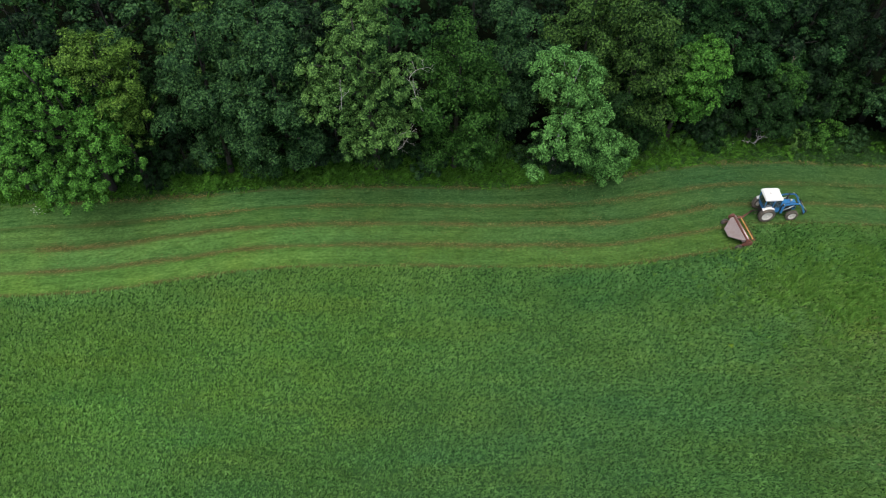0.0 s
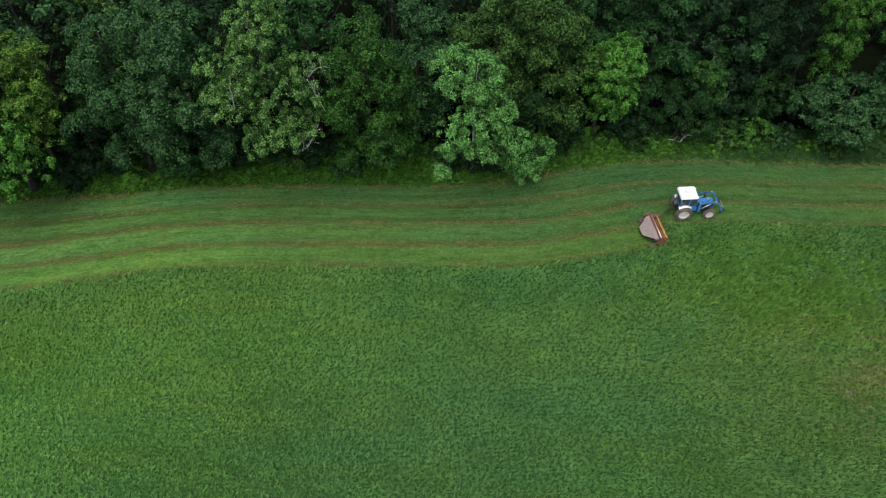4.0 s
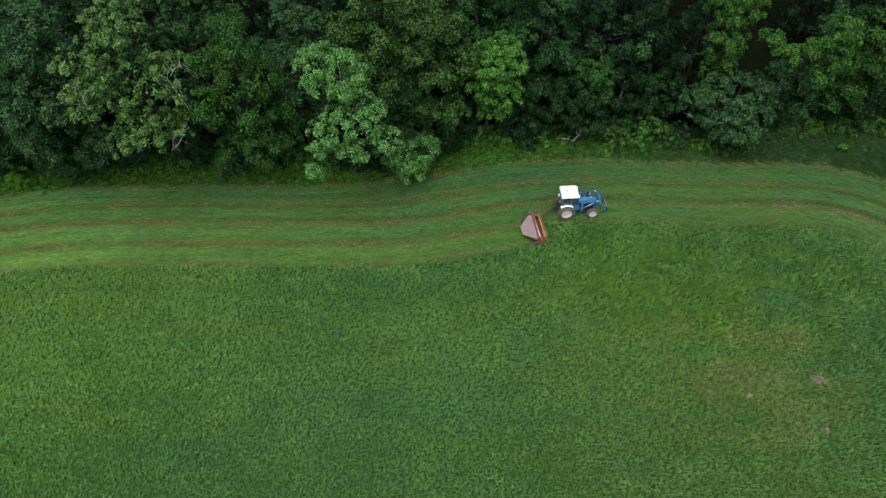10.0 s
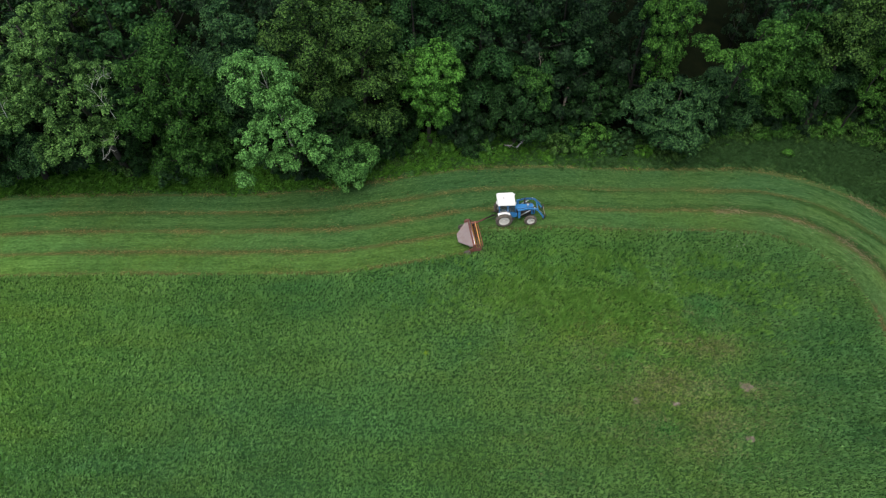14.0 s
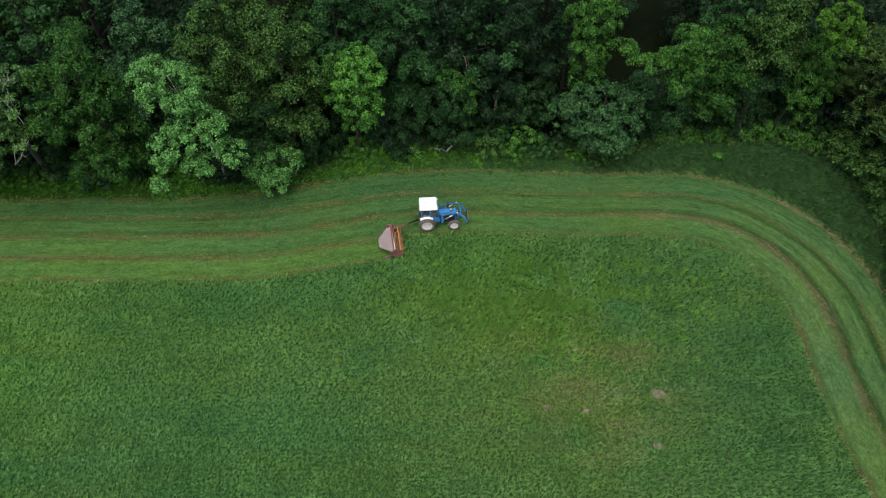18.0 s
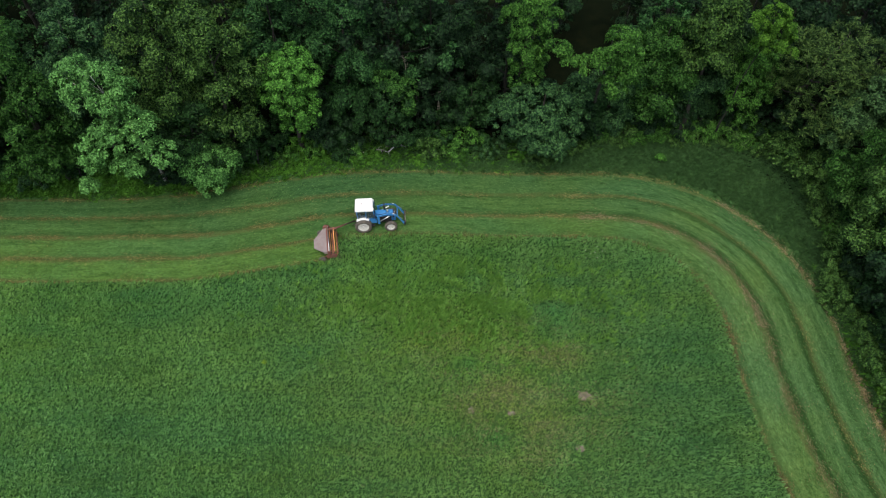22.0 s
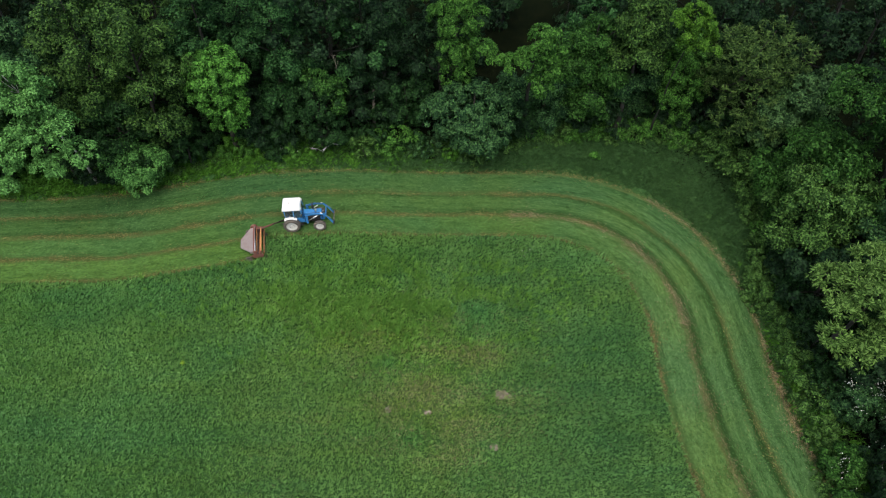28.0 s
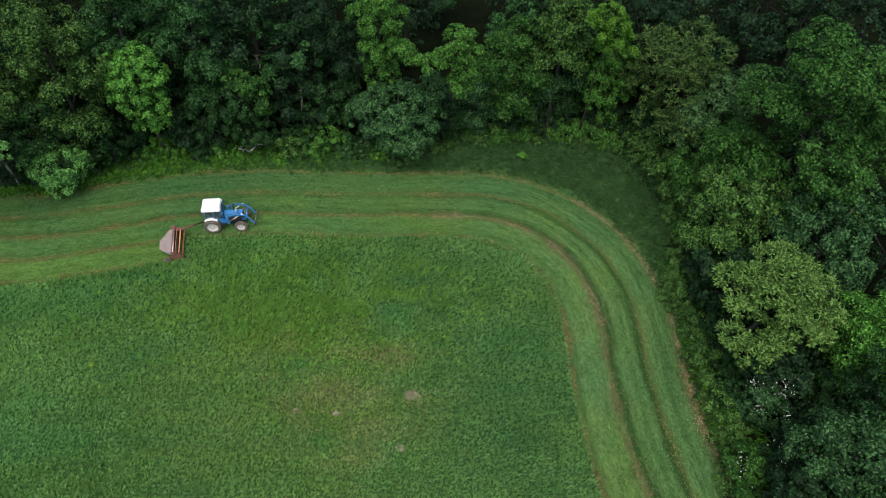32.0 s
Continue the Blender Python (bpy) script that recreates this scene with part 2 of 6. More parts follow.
def mown_material():
    """Cut stubble with blades lying along the way of the mower (UV: metres along and across the swath)."""
    m, nt, b = shader("mown_stubble", 1.0, 0.0, 0.0)
    uv = nt.nodes.new("ShaderNodeTexCoord").outputs["UV"]
    streak = grain(nt, 1.0, 6.0, uv, 0.7, (3.2, 5.2, 1.0))
    col = ramp(nt, streak, [(0.3, (0.030, 0.068, 0.020)), (0.5, (0.056, 0.116, 0.038)), (0.72, (0.091, 0.164, 0.062))])
    blades = grain(nt, 1.0, 4.0, uv, 0.65, (12.0, 15.0, 1.0))
    col = blend(nt, 1.0, col, ramp(nt, blades, [(0.3, (0.72, 0.73, 0.72)), (0.5, (1, 1, 1)), (0.7, (1.25, 1.22, 1.2))]), "MULTIPLY")
    clumps = grain(nt, 1.0, 5.0, uv, 0.62, (0.7, 2.0, 1.0))
    col = blend(nt, 1.0, col, ramp(nt, clumps, [(0.3, (0.58, 0.64, 0.58)), (0.5, (1, 1, 1)), (0.7, (1.2, 1.17, 1.15))]), "MULTIPLY")
    band = grain(nt, 1.0, 3.0, uv, 0.5, (0.05, 0.9, 1.0))
    col = blend(nt, ramp(nt, band, [(0.4, (0, 0, 0)), (0.65, (0.5, 0.5, 0.5))]), col, blend(nt, 1.0, col, (0.58, 0.70, 0.62), "MULTIPLY"))
    track = grain(nt, 1.0, 4.0, uv, 0.6, (0.12, 4.5, 1.0))
    col = blend(nt, 1.0, col, ramp(nt, track, [(0.36, (0.86, 0.89, 0.86)), (0.5, (1, 1, 1)), (0.64, (1.1, 1.08, 1.06))]), "MULTIPLY")
    swath_uv = nt.nodes.new("ShaderNodeSeparateXYZ")
    nt.links.new(uv, swath_uv.inputs[0])
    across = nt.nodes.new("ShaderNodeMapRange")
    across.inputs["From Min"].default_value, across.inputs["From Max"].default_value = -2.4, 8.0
    nt.links.new(swath_uv.outputs["Y"], across.inputs["Value"])
    # wood's shade put into the outer swaths' colour, lime tone into the inner
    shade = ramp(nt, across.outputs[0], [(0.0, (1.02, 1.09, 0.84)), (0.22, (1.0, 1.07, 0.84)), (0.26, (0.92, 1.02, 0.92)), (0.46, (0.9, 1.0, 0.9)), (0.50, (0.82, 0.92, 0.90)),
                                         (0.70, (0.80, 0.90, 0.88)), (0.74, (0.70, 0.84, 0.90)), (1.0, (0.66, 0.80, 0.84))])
    dry = nt.nodes.new("ShaderNodeMapRange")
    dry.inputs["From Min"].default_value, dry.inputs["From Max"].default_value = 130.0, 150.0
    nt.links.new(swath_uv.outputs["X"], dry.inputs["Value"])
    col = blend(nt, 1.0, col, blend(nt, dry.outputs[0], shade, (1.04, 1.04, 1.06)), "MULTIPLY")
    fresh = nt.nodes.new("ShaderNodeMapRange")
    fresh.inputs["From Min"].default_value, fresh.inputs["From Max"].default_value = 104.0, 68.0
    nt.links.new(swath_uv.outputs["X"], fresh.inputs["Value"])
    col = blend(nt, fresh.outputs[0], col, blend(nt, 1.0, col, (1.34, 1.28, 1.12), "MULTIPLY"))
    broad = grain(nt, 0.12, 3.0)
    col = blend(nt, ramp(nt, broad, [(0.4, (0, 0, 0)), (0.65, (0.8, 0.8, 0.8))]), col, blend(nt, 1.0, col, (1.35, 1.12, 0.85), "MULTIPLY"))
    sep = nt.nodes.new("ShaderNodeSeparateXYZ")
    nt.links.new(uv, sep.inputs[0])
    wander = grain(nt, 1.0, 4.0, uv, 0.6, (0.25, 1.2, 1.0))
    patchy = ramp(nt, grain(nt, 1.0, 5.0, uv, 0.6, (0.35, 1.5, 1.0)), [(0.36, (0.25, 0.25, 0.25)), (0.6, (1, 1, 1))])
    brown, dark = (0.080, 0.086, 0.029), (0.018, 0.044, 0.012)
    strong = ramp(nt, dry.outputs[0], [(0.0, (0.45, 0.45, 0.45)), (1.0, (1.15, 1.15, 1.15))])
    for line, wide, amount, stain in ((-2.3, 0.34, 0.85, brown), (0.05, 0.42, 0.85, brown), (0.3, 0.45, 0.3, dark), (2.5, 0.5, 0.85, brown), (2.9, 0.6, 0.8, dark), (3.95, 0.3, 0.3, dark),
                                      (4.85, 0.6, 0.9, dark), (5.1, 0.4, 0.55, brown), (6.4, 0.35, 0.35, dark), (7.8, 0.36, 0.75, brown)):
        off = nt.nodes.new("ShaderNodeMath")
        off.operation = "MULTIPLY_ADD"
        off.inputs[1].default_value = 0.9
        nt.links.new(wander, off.inputs[0])
        nt.links.new(sep.outputs["Y"], off.inputs[2])
        gap = nt.nodes.new("ShaderNodeMath")
        gap.operation = "SUBTRACT"
        gap.inputs[1].default_value = line + 0.45
        nt.links.new(off.outputs[0], gap.inputs[0])
        size = nt.nodes.new("ShaderNodeMath")
        size.operation = "ABSOLUTE"
        nt.links.new(gap.outputs[0], size.inputs[0])
        near = nt.nodes.new("ShaderNodeMapRange")
        near.interpolation_type = "SMOOTHSTEP"
        near.inputs["From Min"].default_value, near.inputs["From Max"].default_value = wide, 0.05
        near.inputs["To Max"].default_value = amount
        nt.links.new(size.outputs[0], near.inputs["Value"])
        both = nt.nodes.new("ShaderNodeMath")
        both.operation = "MULTIPLY"
        nt.links.new(near.outputs[0], both.inputs[0])
        nt.links.new(patchy if stain is brown else strong, both.inputs[1])
        col = blend(nt, both.outputs[0], col, stain)
    nt.links.new(col, b.inputs["Base Color"])
    bump(nt, b, streak, 0.7, 0.06)
    return m


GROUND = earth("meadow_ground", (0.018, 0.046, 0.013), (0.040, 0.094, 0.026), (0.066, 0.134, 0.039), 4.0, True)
# litter far darker than its own colour: the canopy's shade is painted in
FOREST_FLOOR = earth("shaded_leaf_litter", (0.004, 0.006, 0.003), (0.006, 0.009, 0.004), (0.010, 0.012, 0.005), 0.8)
SOIL = earth("bare_soil", (0.11, 0.095, 0.068), (0.22, 0.185, 0.145), (0.46, 0.41, 0.37), 3.0)
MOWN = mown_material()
STRAW = leafy("thatch_straw", (0.052, 0.056, 0.0165), (0.176, 0.152, 0.054), 0.8, 0.0)
RED_STRAW = leafy("reddish_thatch_straw", (0.040, 0.040, 0.016), (0.140, 0.100, 0.052), 0.8, 0.0)
DRY_GRASS = leafy("dry_grass", (0.0765, 0.1071, 0.0323), (0.1845, 0.1887, 0.0817), 0.8, 0.1)
HERB = leafy("field_herbs", (0.112, 0.268, 0.050), (0.220, 0.395, 0.094), 0.5, 0.4, False, 0.15, 0.5, 0.3)
PALE_STRAW = leafy("pale_thatch_straw", (0.0799, 0.0639, 0.0338), (0.2538, 0.1974, 0.1222), 0.8, 0.0)
CUT_GRASS = leafy("cut_grass", (0.0253, 0.0736, 0.0164), (0.0579, 0.1231, 0.0359), 0.7, 0.1)
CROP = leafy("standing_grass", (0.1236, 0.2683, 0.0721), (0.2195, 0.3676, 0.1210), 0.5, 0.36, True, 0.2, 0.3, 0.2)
WEEDS = leafy("margin_weeds", (0.0325, 0.1050, 0.0110), (0.0900, 0.2250, 0.0285), 0.6, 0.25, False, 0.06, 0.5, 0.5)
RANK_GRASS = leafy("rank_dark_grass", (0.0243, 0.0688, 0.0210), (0.0760, 0.1560, 0.0520), 0.6, 0.25, False, 0.06, 0.25, 0.3)
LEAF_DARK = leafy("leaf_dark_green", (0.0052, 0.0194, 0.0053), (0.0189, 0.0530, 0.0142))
LEAF_MID = leafy("leaf_mid_green", (0.0085, 0.0335, 0.0126), (0.0424, 0.0996, 0.0310))
LEAF_BRIGHT = leafy("leaf_bright_green", (0.0234, 0.0803, 0.0121), (0.0734, 0.2003, 0.0304))
LEAF_GREY = leafy("leaf_grey_green", (0.0227, 0.0671, 0.0151), (0.0889, 0.1789, 0.0442))
LEAF_PALE = leafy("leaf_pale_blue_green", (0.0305, 0.0962, 0.0198), (0.0990, 0.2362, 0.0603))
LEAF_BLUE = leafy("leaf_blue_green", (0.0079, 0.0339, 0.0094), (0.0307, 0.0838, 0.0234))
LEAF_SAGE = leafy("leaf_sage_green", (0.0132, 0.0402, 0.0127), (0.0545, 0.1116, 0.0367))
LEAF_OLIVE = leafy("leaf_olive", (0.0086, 0.0294, 0.0074), (0.0541, 0.1131, 0.0235))
LEAF_RUST = leafy("leaf_olive_brown", (0.0136, 0.0389, 0.0088), (0.0557, 0.0976, 0.0238))
LEAF_YELLOW = leafy("leaf_yellow_green", (0.0275, 0.0680, 0.0115), (0.0930, 0.1680, 0.0400))
LEAF_LIME = leafy("leaf_lime", (0.0261, 0.0811, 0.0071), (0.0626, 0.1427, 0.0163))
LEAF_WEED = leafy("leaf_yellow_weed", (0.0838, 0.1654, 0.0111), (0.1903, 0.2978, 0.0277))
# leaves of rear and understorey trees, the wood's shade put into the colour
LEAF_SHADED = leafy("leaf_deep_shade_green", (0.0040, 0.0139, 0.0057), (0.0154, 0.0385, 0.0139))
LEAF_VINE = leafy("leaf_vine_green", (0.0084, 0.0341, 0.0054), (0.0362, 0.0969, 0.0180))
LEAF_IVY = leafy("leaf_ivy_green", (0.0150, 0.0556, 0.0082), (0.0574, 0.1467, 0.0238))
LEAF_EDGE = leafy("leaf_hedge_green", (0.0146, 0.0459, 0.0101), (0.0645, 0.1349, 0.0291))
LEAF_GOLD = leafy("leaf_golden_olive", (0.0245, 0.0634, 0.0085), (0.0893, 0.1697, 0.0269))
LEAF_TEAL = leafy("leaf_soft_blue_green", (0.0251, 0.0869, 0.0179), (0.0891, 0.2142, 0.0510))
PETAL = leafy("white_petals", (0.24, 0.26, 0.22), (0.48, 0.48, 0.44), 0.6, 0.2)
BARK = plain("grey_brown_bark", (0.034, 0.032, 0.026), 0.9, 0, (0.025, 0.022, 0.017), 0.8, 2.0, 0.8)
# bark darkened in its colour to stand for the wood's shade
SHADED_BARK = plain("dark_shaded_bark", (0.014, 0.015, 0.011), 0.9, 0, (0.008, 0.010, 0.006), 0.8, 2.0, 0.8)
GREY_BARK = plain("grey_snag_bark", (0.20, 0.17, 0.14), 0.9, 0, (0.09, 0.075, 0.06), 0.7, 2.0, 0.6)
PALE_BARK = plain("weathered_dead_wood", (0.33, 0.33, 0.31), 0.85, 0, (0.16, 0.14, 0.12), 0.6, 2.5, 0.5)


# ---- mesh helpers ----
def mesh_of(name, verts, faces, material, smooth=False, uv=None):
    """A mesh from an array of corners and an array of faces that all have the same number of corners."""
    verts, faces = np.asarray(verts, np.float32), np.asarray(faces, np.int32)
    me = bpy.data.meshes.new(name)
    n, k = faces.shape
    me.vertices.add(len(verts))
    me.vertices.foreach_set("co", verts.ravel())
    me.loops.add(n * k)
    me.loops.foreach_set("vertex_index", faces.ravel())
    me.polygons.add(n)
    me.polygons.foreach_set("loop_start", np.arange(0, n * k, k, dtype=np.int32))
    me.polygons.foreach_set("use_smooth", np.full(n, smooth))
    if uv is not None:
        layer = me.uv_layers.new(name="UVMap")
        layer.data.foreach_set("uv", np.asarray(uv, np.float32)[faces.ravel()].ravel())
    me.materials.append(material)
    me.update(calc_edges=True)
    return me


def part(name, bm, material, parent, label=""):
    """A bmesh or a mesh as one object under a thing or a part."""
    if isinstance(bm, bmesh.types.BMesh):
        me = bpy.data.meshes.new(name)
        bm.to_mesh(me)
        bm.free()
        me.materials.append(material)
    else:
        me = bm
    ob = new(name, me)
    ob.parent = parent
    if label:
        tagged(ob, label)
    return ob


def thing(name, at, label, category, group="", turn=0.0):
    ob = new(name)
    ob.empty_display_size = 0.3
    ob.matrix_basis = pose(*at, 0, 0, turn)
    return tagged(ob, label, category, group)


def box(size, at=(0, 0, 0), turn=(0, 0, 0), bevel=0.02, taper=None):
    """A bevelled box. taper: how far the top is drawn in along x and y."""
    bm = bmesh.new()
    bmesh.ops.create_cube(bm, size=1)
    for v in bm.verts:
        sx = sy = 1.0
        if taper and v.co.z > 0:
            sx, sy = taper
        v.co = Vector((v.co.x * size[0] * sx, v.co.y * size[1] * sy, v.co.z * size[2]))
    if bevel:
        bmesh.ops.bevel(bm, geom=bm.edges[:], offset=min(bevel, 0.45 * min(size)), segments=2, affect="EDGES", profile=0.6)
    bmesh.ops.transform(bm, matrix=pose(*at, *turn), verts=bm.verts)
    return bm


def tube(points, radii, sides=8, cap=True):
    """A tube along points, as corners and four-sided faces."""
    pts = [Vector(p) for p in points]
    rings = []
    for i, p in enumerate(pts):
        d = (pts[min(i + 1, len(pts) - 1)] - pts[max(i - 1, 0)]).normalized()
        side = d.cross(Vector((0.31, 0.95, 0.02)))
        side = side.normalized() if side.length > 1e-3 else Vector((1, 0, 0))
        up = side.cross(d)
        rings.append([p + radii[i] * (math.cos(a) * side + math.sin(a) * up) for a in (2 * math.pi * k / sides for k in range(sides))])
    bm = bmesh.new()
    vs = [[bm.verts.new(v) for v in ring] for ring in rings]
    for a, b in zip(vs, vs[1:]):
        for k in range(sides):
            bm.faces.new((a[k], a[(k + 1) % sides], b[(k + 1) % sides], b[k]))
    if cap:
        bm.faces.new(vs[0][::-1])
        bm.faces.new(vs[-1])
    for f in bm.faces:
        f.smooth = len(f.verts) == 4
    bmesh.ops.recalc_face_normals(bm, faces=bm.faces)
    return bm


def bar(a, b, r, sides=8):
    return tube([a, b], [r, r], sides)


def lathe(profile, sides=28, axis="Y", caps=True):
    """A turned body: profile of (along the axis, radius)."""
    bm = bmesh.new()
    rings = []
    for h, r in profile:
        ring = []
        for k in range(sides):
            a = 2 * math.pi * k / sides
            c, s = r * math.cos(a), r * math.sin(a)
            ring.append(bm.verts.new((c, h, s) if axis == "Y" else (c, s, h) if axis == "Z" else (h, c, s)))
        rings.append(ring)
    for p, q in zip(rings, rings[1:]):
        for k in range(sides):
            bm.faces.new((p[k], p[(k + 1) % sides], q[(k + 1) % sides], q[k]))
    if caps:
        bm.faces.new(rings[0])
        bm.faces.new(rings[-1])
    bmesh.ops.recalc_face_normals(bm, faces=bm.faces)
    for f in bm.faces:
        f.smooth = len(f.verts) == 4
    return bm


def moved(bm, m):
    bmesh.ops.transform(bm, matrix=m, verts=bm.verts)
    return bm


def joined(*bms):
    """Several bmeshes in one."""
    out = bmesh.new()
    for b in bms:
        me = bpy.data.meshes.new("tmp")
        b.to_mesh(me)
        b.free()
        out.from_mesh(me)
        bpy.data.meshes.remove(me)
    return out


# ---- the mown border of the field ----
RNG = np.random.default_rng(7)
EDGE_POINTS = [(-85, 32.0), (-60, 33.0), (-46, 33.8), (-37, 34.8), (-30, 35.4), (-23.6, 36.6), (-17, 37.9), (-11, 38.4), (-3, 38.6),
               (3, 38.6), (8.5, 38.75), (13.2, 38.8), (17.5, 39.55), (22.3, 40.6), (26, 41.35), (32, 41.6), (40, 41.35), (45, 41.4),
               (49.6, 41.15), (52, 40.5), (54, 39.3), (55.5, 37.6), (56.4, 35.6), (56.9, 32.5), (56.9, 27.5), (57.3, 22.0), (58.0, 17.5),
               (58.9, 10), (60, -5), (61, -40)]


def smooth_line(points, step=0.5):
    """A Catmull-Rom line through points, at even steps."""
    p = np.array([points[0], *points, points[-1]], float)
    out = []
    for a, b, c, d in zip(p, p[1:], p[2:], p[3:]):
        n = max(2, int(np.linalg.norm(c - b) / step))
        t = np.linspace(0, 1, n, endpoint=False)[:, None]
        out.append(0.5 * (2 * b + (c - a) * t + (2 * a - 5 * b + 4 * c - d) * t ** 2 + (3 * b - a - 3 * c + d) * t ** 3))
    return np.vstack([*out, p[-1:]])


EDGE = smooth_line(EDGE_POINTS)
_d = np.gradient(EDGE, axis=0)
_d /= np.linalg.norm(_d, axis=1)[:, None]
EDGE_OUT = np.stack([-_d[:, 1], _d[:, 0]], 1)
EDGE_RUN = np.r_[0, np.cumsum(np.linalg.norm(np.diff(EDGE, axis=0), axis=1))]
STOP = int(np.argmin(np.abs(EDGE[:, 0] - 25.2) + 10 * (EDGE[:, 1] < 40)))
RUN_STOP = EDGE_RUN[STOP]


def spread(d, x):
    """The swaths lie wider apart on the leg that runs down the field's end."""
    w = np.clip((x - 47) / 11, 0, 1)
    v = np.clip((14 - x) / 7, 0, 1) * np.clip((x + 30) / 10, 0, 1)
    return (d + w * (np.interp(d, (-3, 0, 2.55, 5.05, 7.9, 14), (-3, 0, 3.15, 6.1, 8.85, 14.5)) - d)
            + v * (np.interp(d, (-3, 0, 2.55, 5.05, 7.9, 14), (-3, 0, 2.5, 4.6, 6.95, 14)) - d))


def offset_line(d):
    return EDGE + EDGE_OUT * spread(np.full(len(EDGE), float(d)), EDGE[:, 0])[:, None]


def to_edge(xy):
    """For each place: how far outside the old crop edge it lies (inside: minus), and how far along it."""
    dist, run = np.empty(len(xy)), np.empty(len(xy))
    for i in range(0, len(xy), 4000):
        q = xy[i:i + 4000]
        d2 = ((q[:, None, :] - EDGE[None]) ** 2).sum(2)
        k = d2.argmin(1)
        rel = q - EDGE[k]
        dist[i:i + 4000] = np.sign((rel * EDGE_OUT[k]).sum(1)) * np.sqrt(d2[np.arange(len(q)), k])
        run[i:i + 4000] = EDGE_RUN[k]
    return dist, run


def along_edge(k, offset):
    """Places at fractional steps k along the old crop edge, offset outwards, and the heading there."""
    i = np.clip(k.astype(int), 0, len(EDGE) - 2)
    f = (k - i)[:, None]
    at, out, way = (a[i] * (1 - f) + a[i + 1] * f for a in (EDGE, EDGE_OUT, _d))
    return at + out * spread(offset, at[:, 0])[:, None], way


SWATH, LINES = 2.4, (2.55, 5.05, 7.9)


def strip(name, inner, outer, lo, hi, z, material, label, across=6):
    """A sheet of ground between two offsets of the crop edge, from index lo to hi."""
    rows = [offset_line(inner + (outer - inner) * k / across)[lo:hi] for k in range(across + 1)]
    n = hi - lo
    v = np.vstack([np.c_[r, np.full(n, z)] for r in rows])
    uv = np.vstack([np.c_[EDGE_RUN[lo:hi], np.full(n, inner + (outer - inner) * k / across)] for k in range(across + 1)])
    i, k = np.meshgrid(np.arange(n - 1), np.arange(across), indexing="ij")
    a = (k * n + i).ravel()
    ob = new(name, mesh_of(name, v, np.c_[a, a + 1, a + n + 1, a + n], material, False, uv))
    return tagged(ob, label, "mown grass", kind="structure")


g = bmesh.new()
bmesh.ops.create_grid(g, x_segments=8, y_segments=8, size=2500)
ground = part("ground", g, GROUND, None)
tagged(ground, "grassy field ground reaching far beyond the woods", "ground", kind="structure")
strip("mown_strip", -SWATH, 0.0, 0, STOP, 0.012, MOWN, "freshly mown bright green swath beside the standing grass")
strip("mown_strip", 0.0, LINES[0], 0, len(EDGE), 0.010, MOWN, "mown green swath with brown thatch lines along it")
strip("mown_strip", LINES[0], LINES[1], 0, len(EDGE), 0.012, MOWN, "mown green swath with brown thatch lines along it")
strip("mown_strip", LINES[1], LINES[2], 0, len(EDGE), 0.010, MOWN, "mown swath along the wood's margin, tree shade in its colour")


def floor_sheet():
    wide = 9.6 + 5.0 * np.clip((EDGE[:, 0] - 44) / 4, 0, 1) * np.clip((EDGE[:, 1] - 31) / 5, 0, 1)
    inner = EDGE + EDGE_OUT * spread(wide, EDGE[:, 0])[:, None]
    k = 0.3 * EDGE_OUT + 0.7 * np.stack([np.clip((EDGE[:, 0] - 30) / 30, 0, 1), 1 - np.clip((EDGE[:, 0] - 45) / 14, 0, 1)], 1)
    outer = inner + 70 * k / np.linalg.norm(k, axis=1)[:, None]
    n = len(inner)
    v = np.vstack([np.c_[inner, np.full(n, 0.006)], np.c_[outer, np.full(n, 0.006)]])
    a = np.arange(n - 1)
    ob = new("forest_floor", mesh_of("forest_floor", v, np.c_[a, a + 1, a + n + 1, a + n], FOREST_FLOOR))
    return tagged(ob, "leaf litter with the trees' shade painted into its colour", "forest floor", kind="structure")


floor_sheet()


# ---- leaves, tufts and straws as many small blades ----
def frames_for(normal, twist):
    """Two axes across each normal, turned by twist."""
    n = normal / np.linalg.norm(normal, axis=1)[:, None]
    ref = np.where(np.abs(n[:, 2:3]) < 0.9, np.array([[0, 0, 1.0]]), np.array([[1.0, 0, 0]]))
    u = np.cross(n, ref)
    u /= np.linalg.norm(u, axis=1)[:, None]
    v = np.cross(n, u)
    c, s = np.cos(twist)[:, None], np.sin(twist)[:, None]
    return u * c + v * s, v * c - u * s, n


def leaf_mesh(name, at, normal, length, width, material, rng, fold=0.22, axis=None):
    """Kite-shaped leaves, folded along the middle, at the places given."""
    n = len(at)
    u, v, w = frames_for(normal, rng.uniform(0, 2 * np.pi, n))
    if axis is not None:
        u = axis / np.linalg.norm(axis, axis=1)[:, None]
        v = np.cross(w, u)
        v /= np.linalg.norm(v, axis=1)[:, None]
        w = np.cross(u, v)
    L, W = np.broadcast_to(length, n)[:, None], np.broadcast_to(width, n)[:, None]
    base, tip = at - u * L * 0.5, at + u * L * 0.5
    mid = at + u * L * 0.05
    left, right = mid + v * W * 0.5 - w * W * fold, mid - v * W * 0.5 - w * W * fold
    verts = np.stack([base, right, tip, left], 1).reshape(-1, 3)
    k = np.arange(n)[:, None] * 4
    return mesh_of(name, verts, np.vstack([k + [[0, 1, 2]], k + [[0, 2, 3]]]), material)


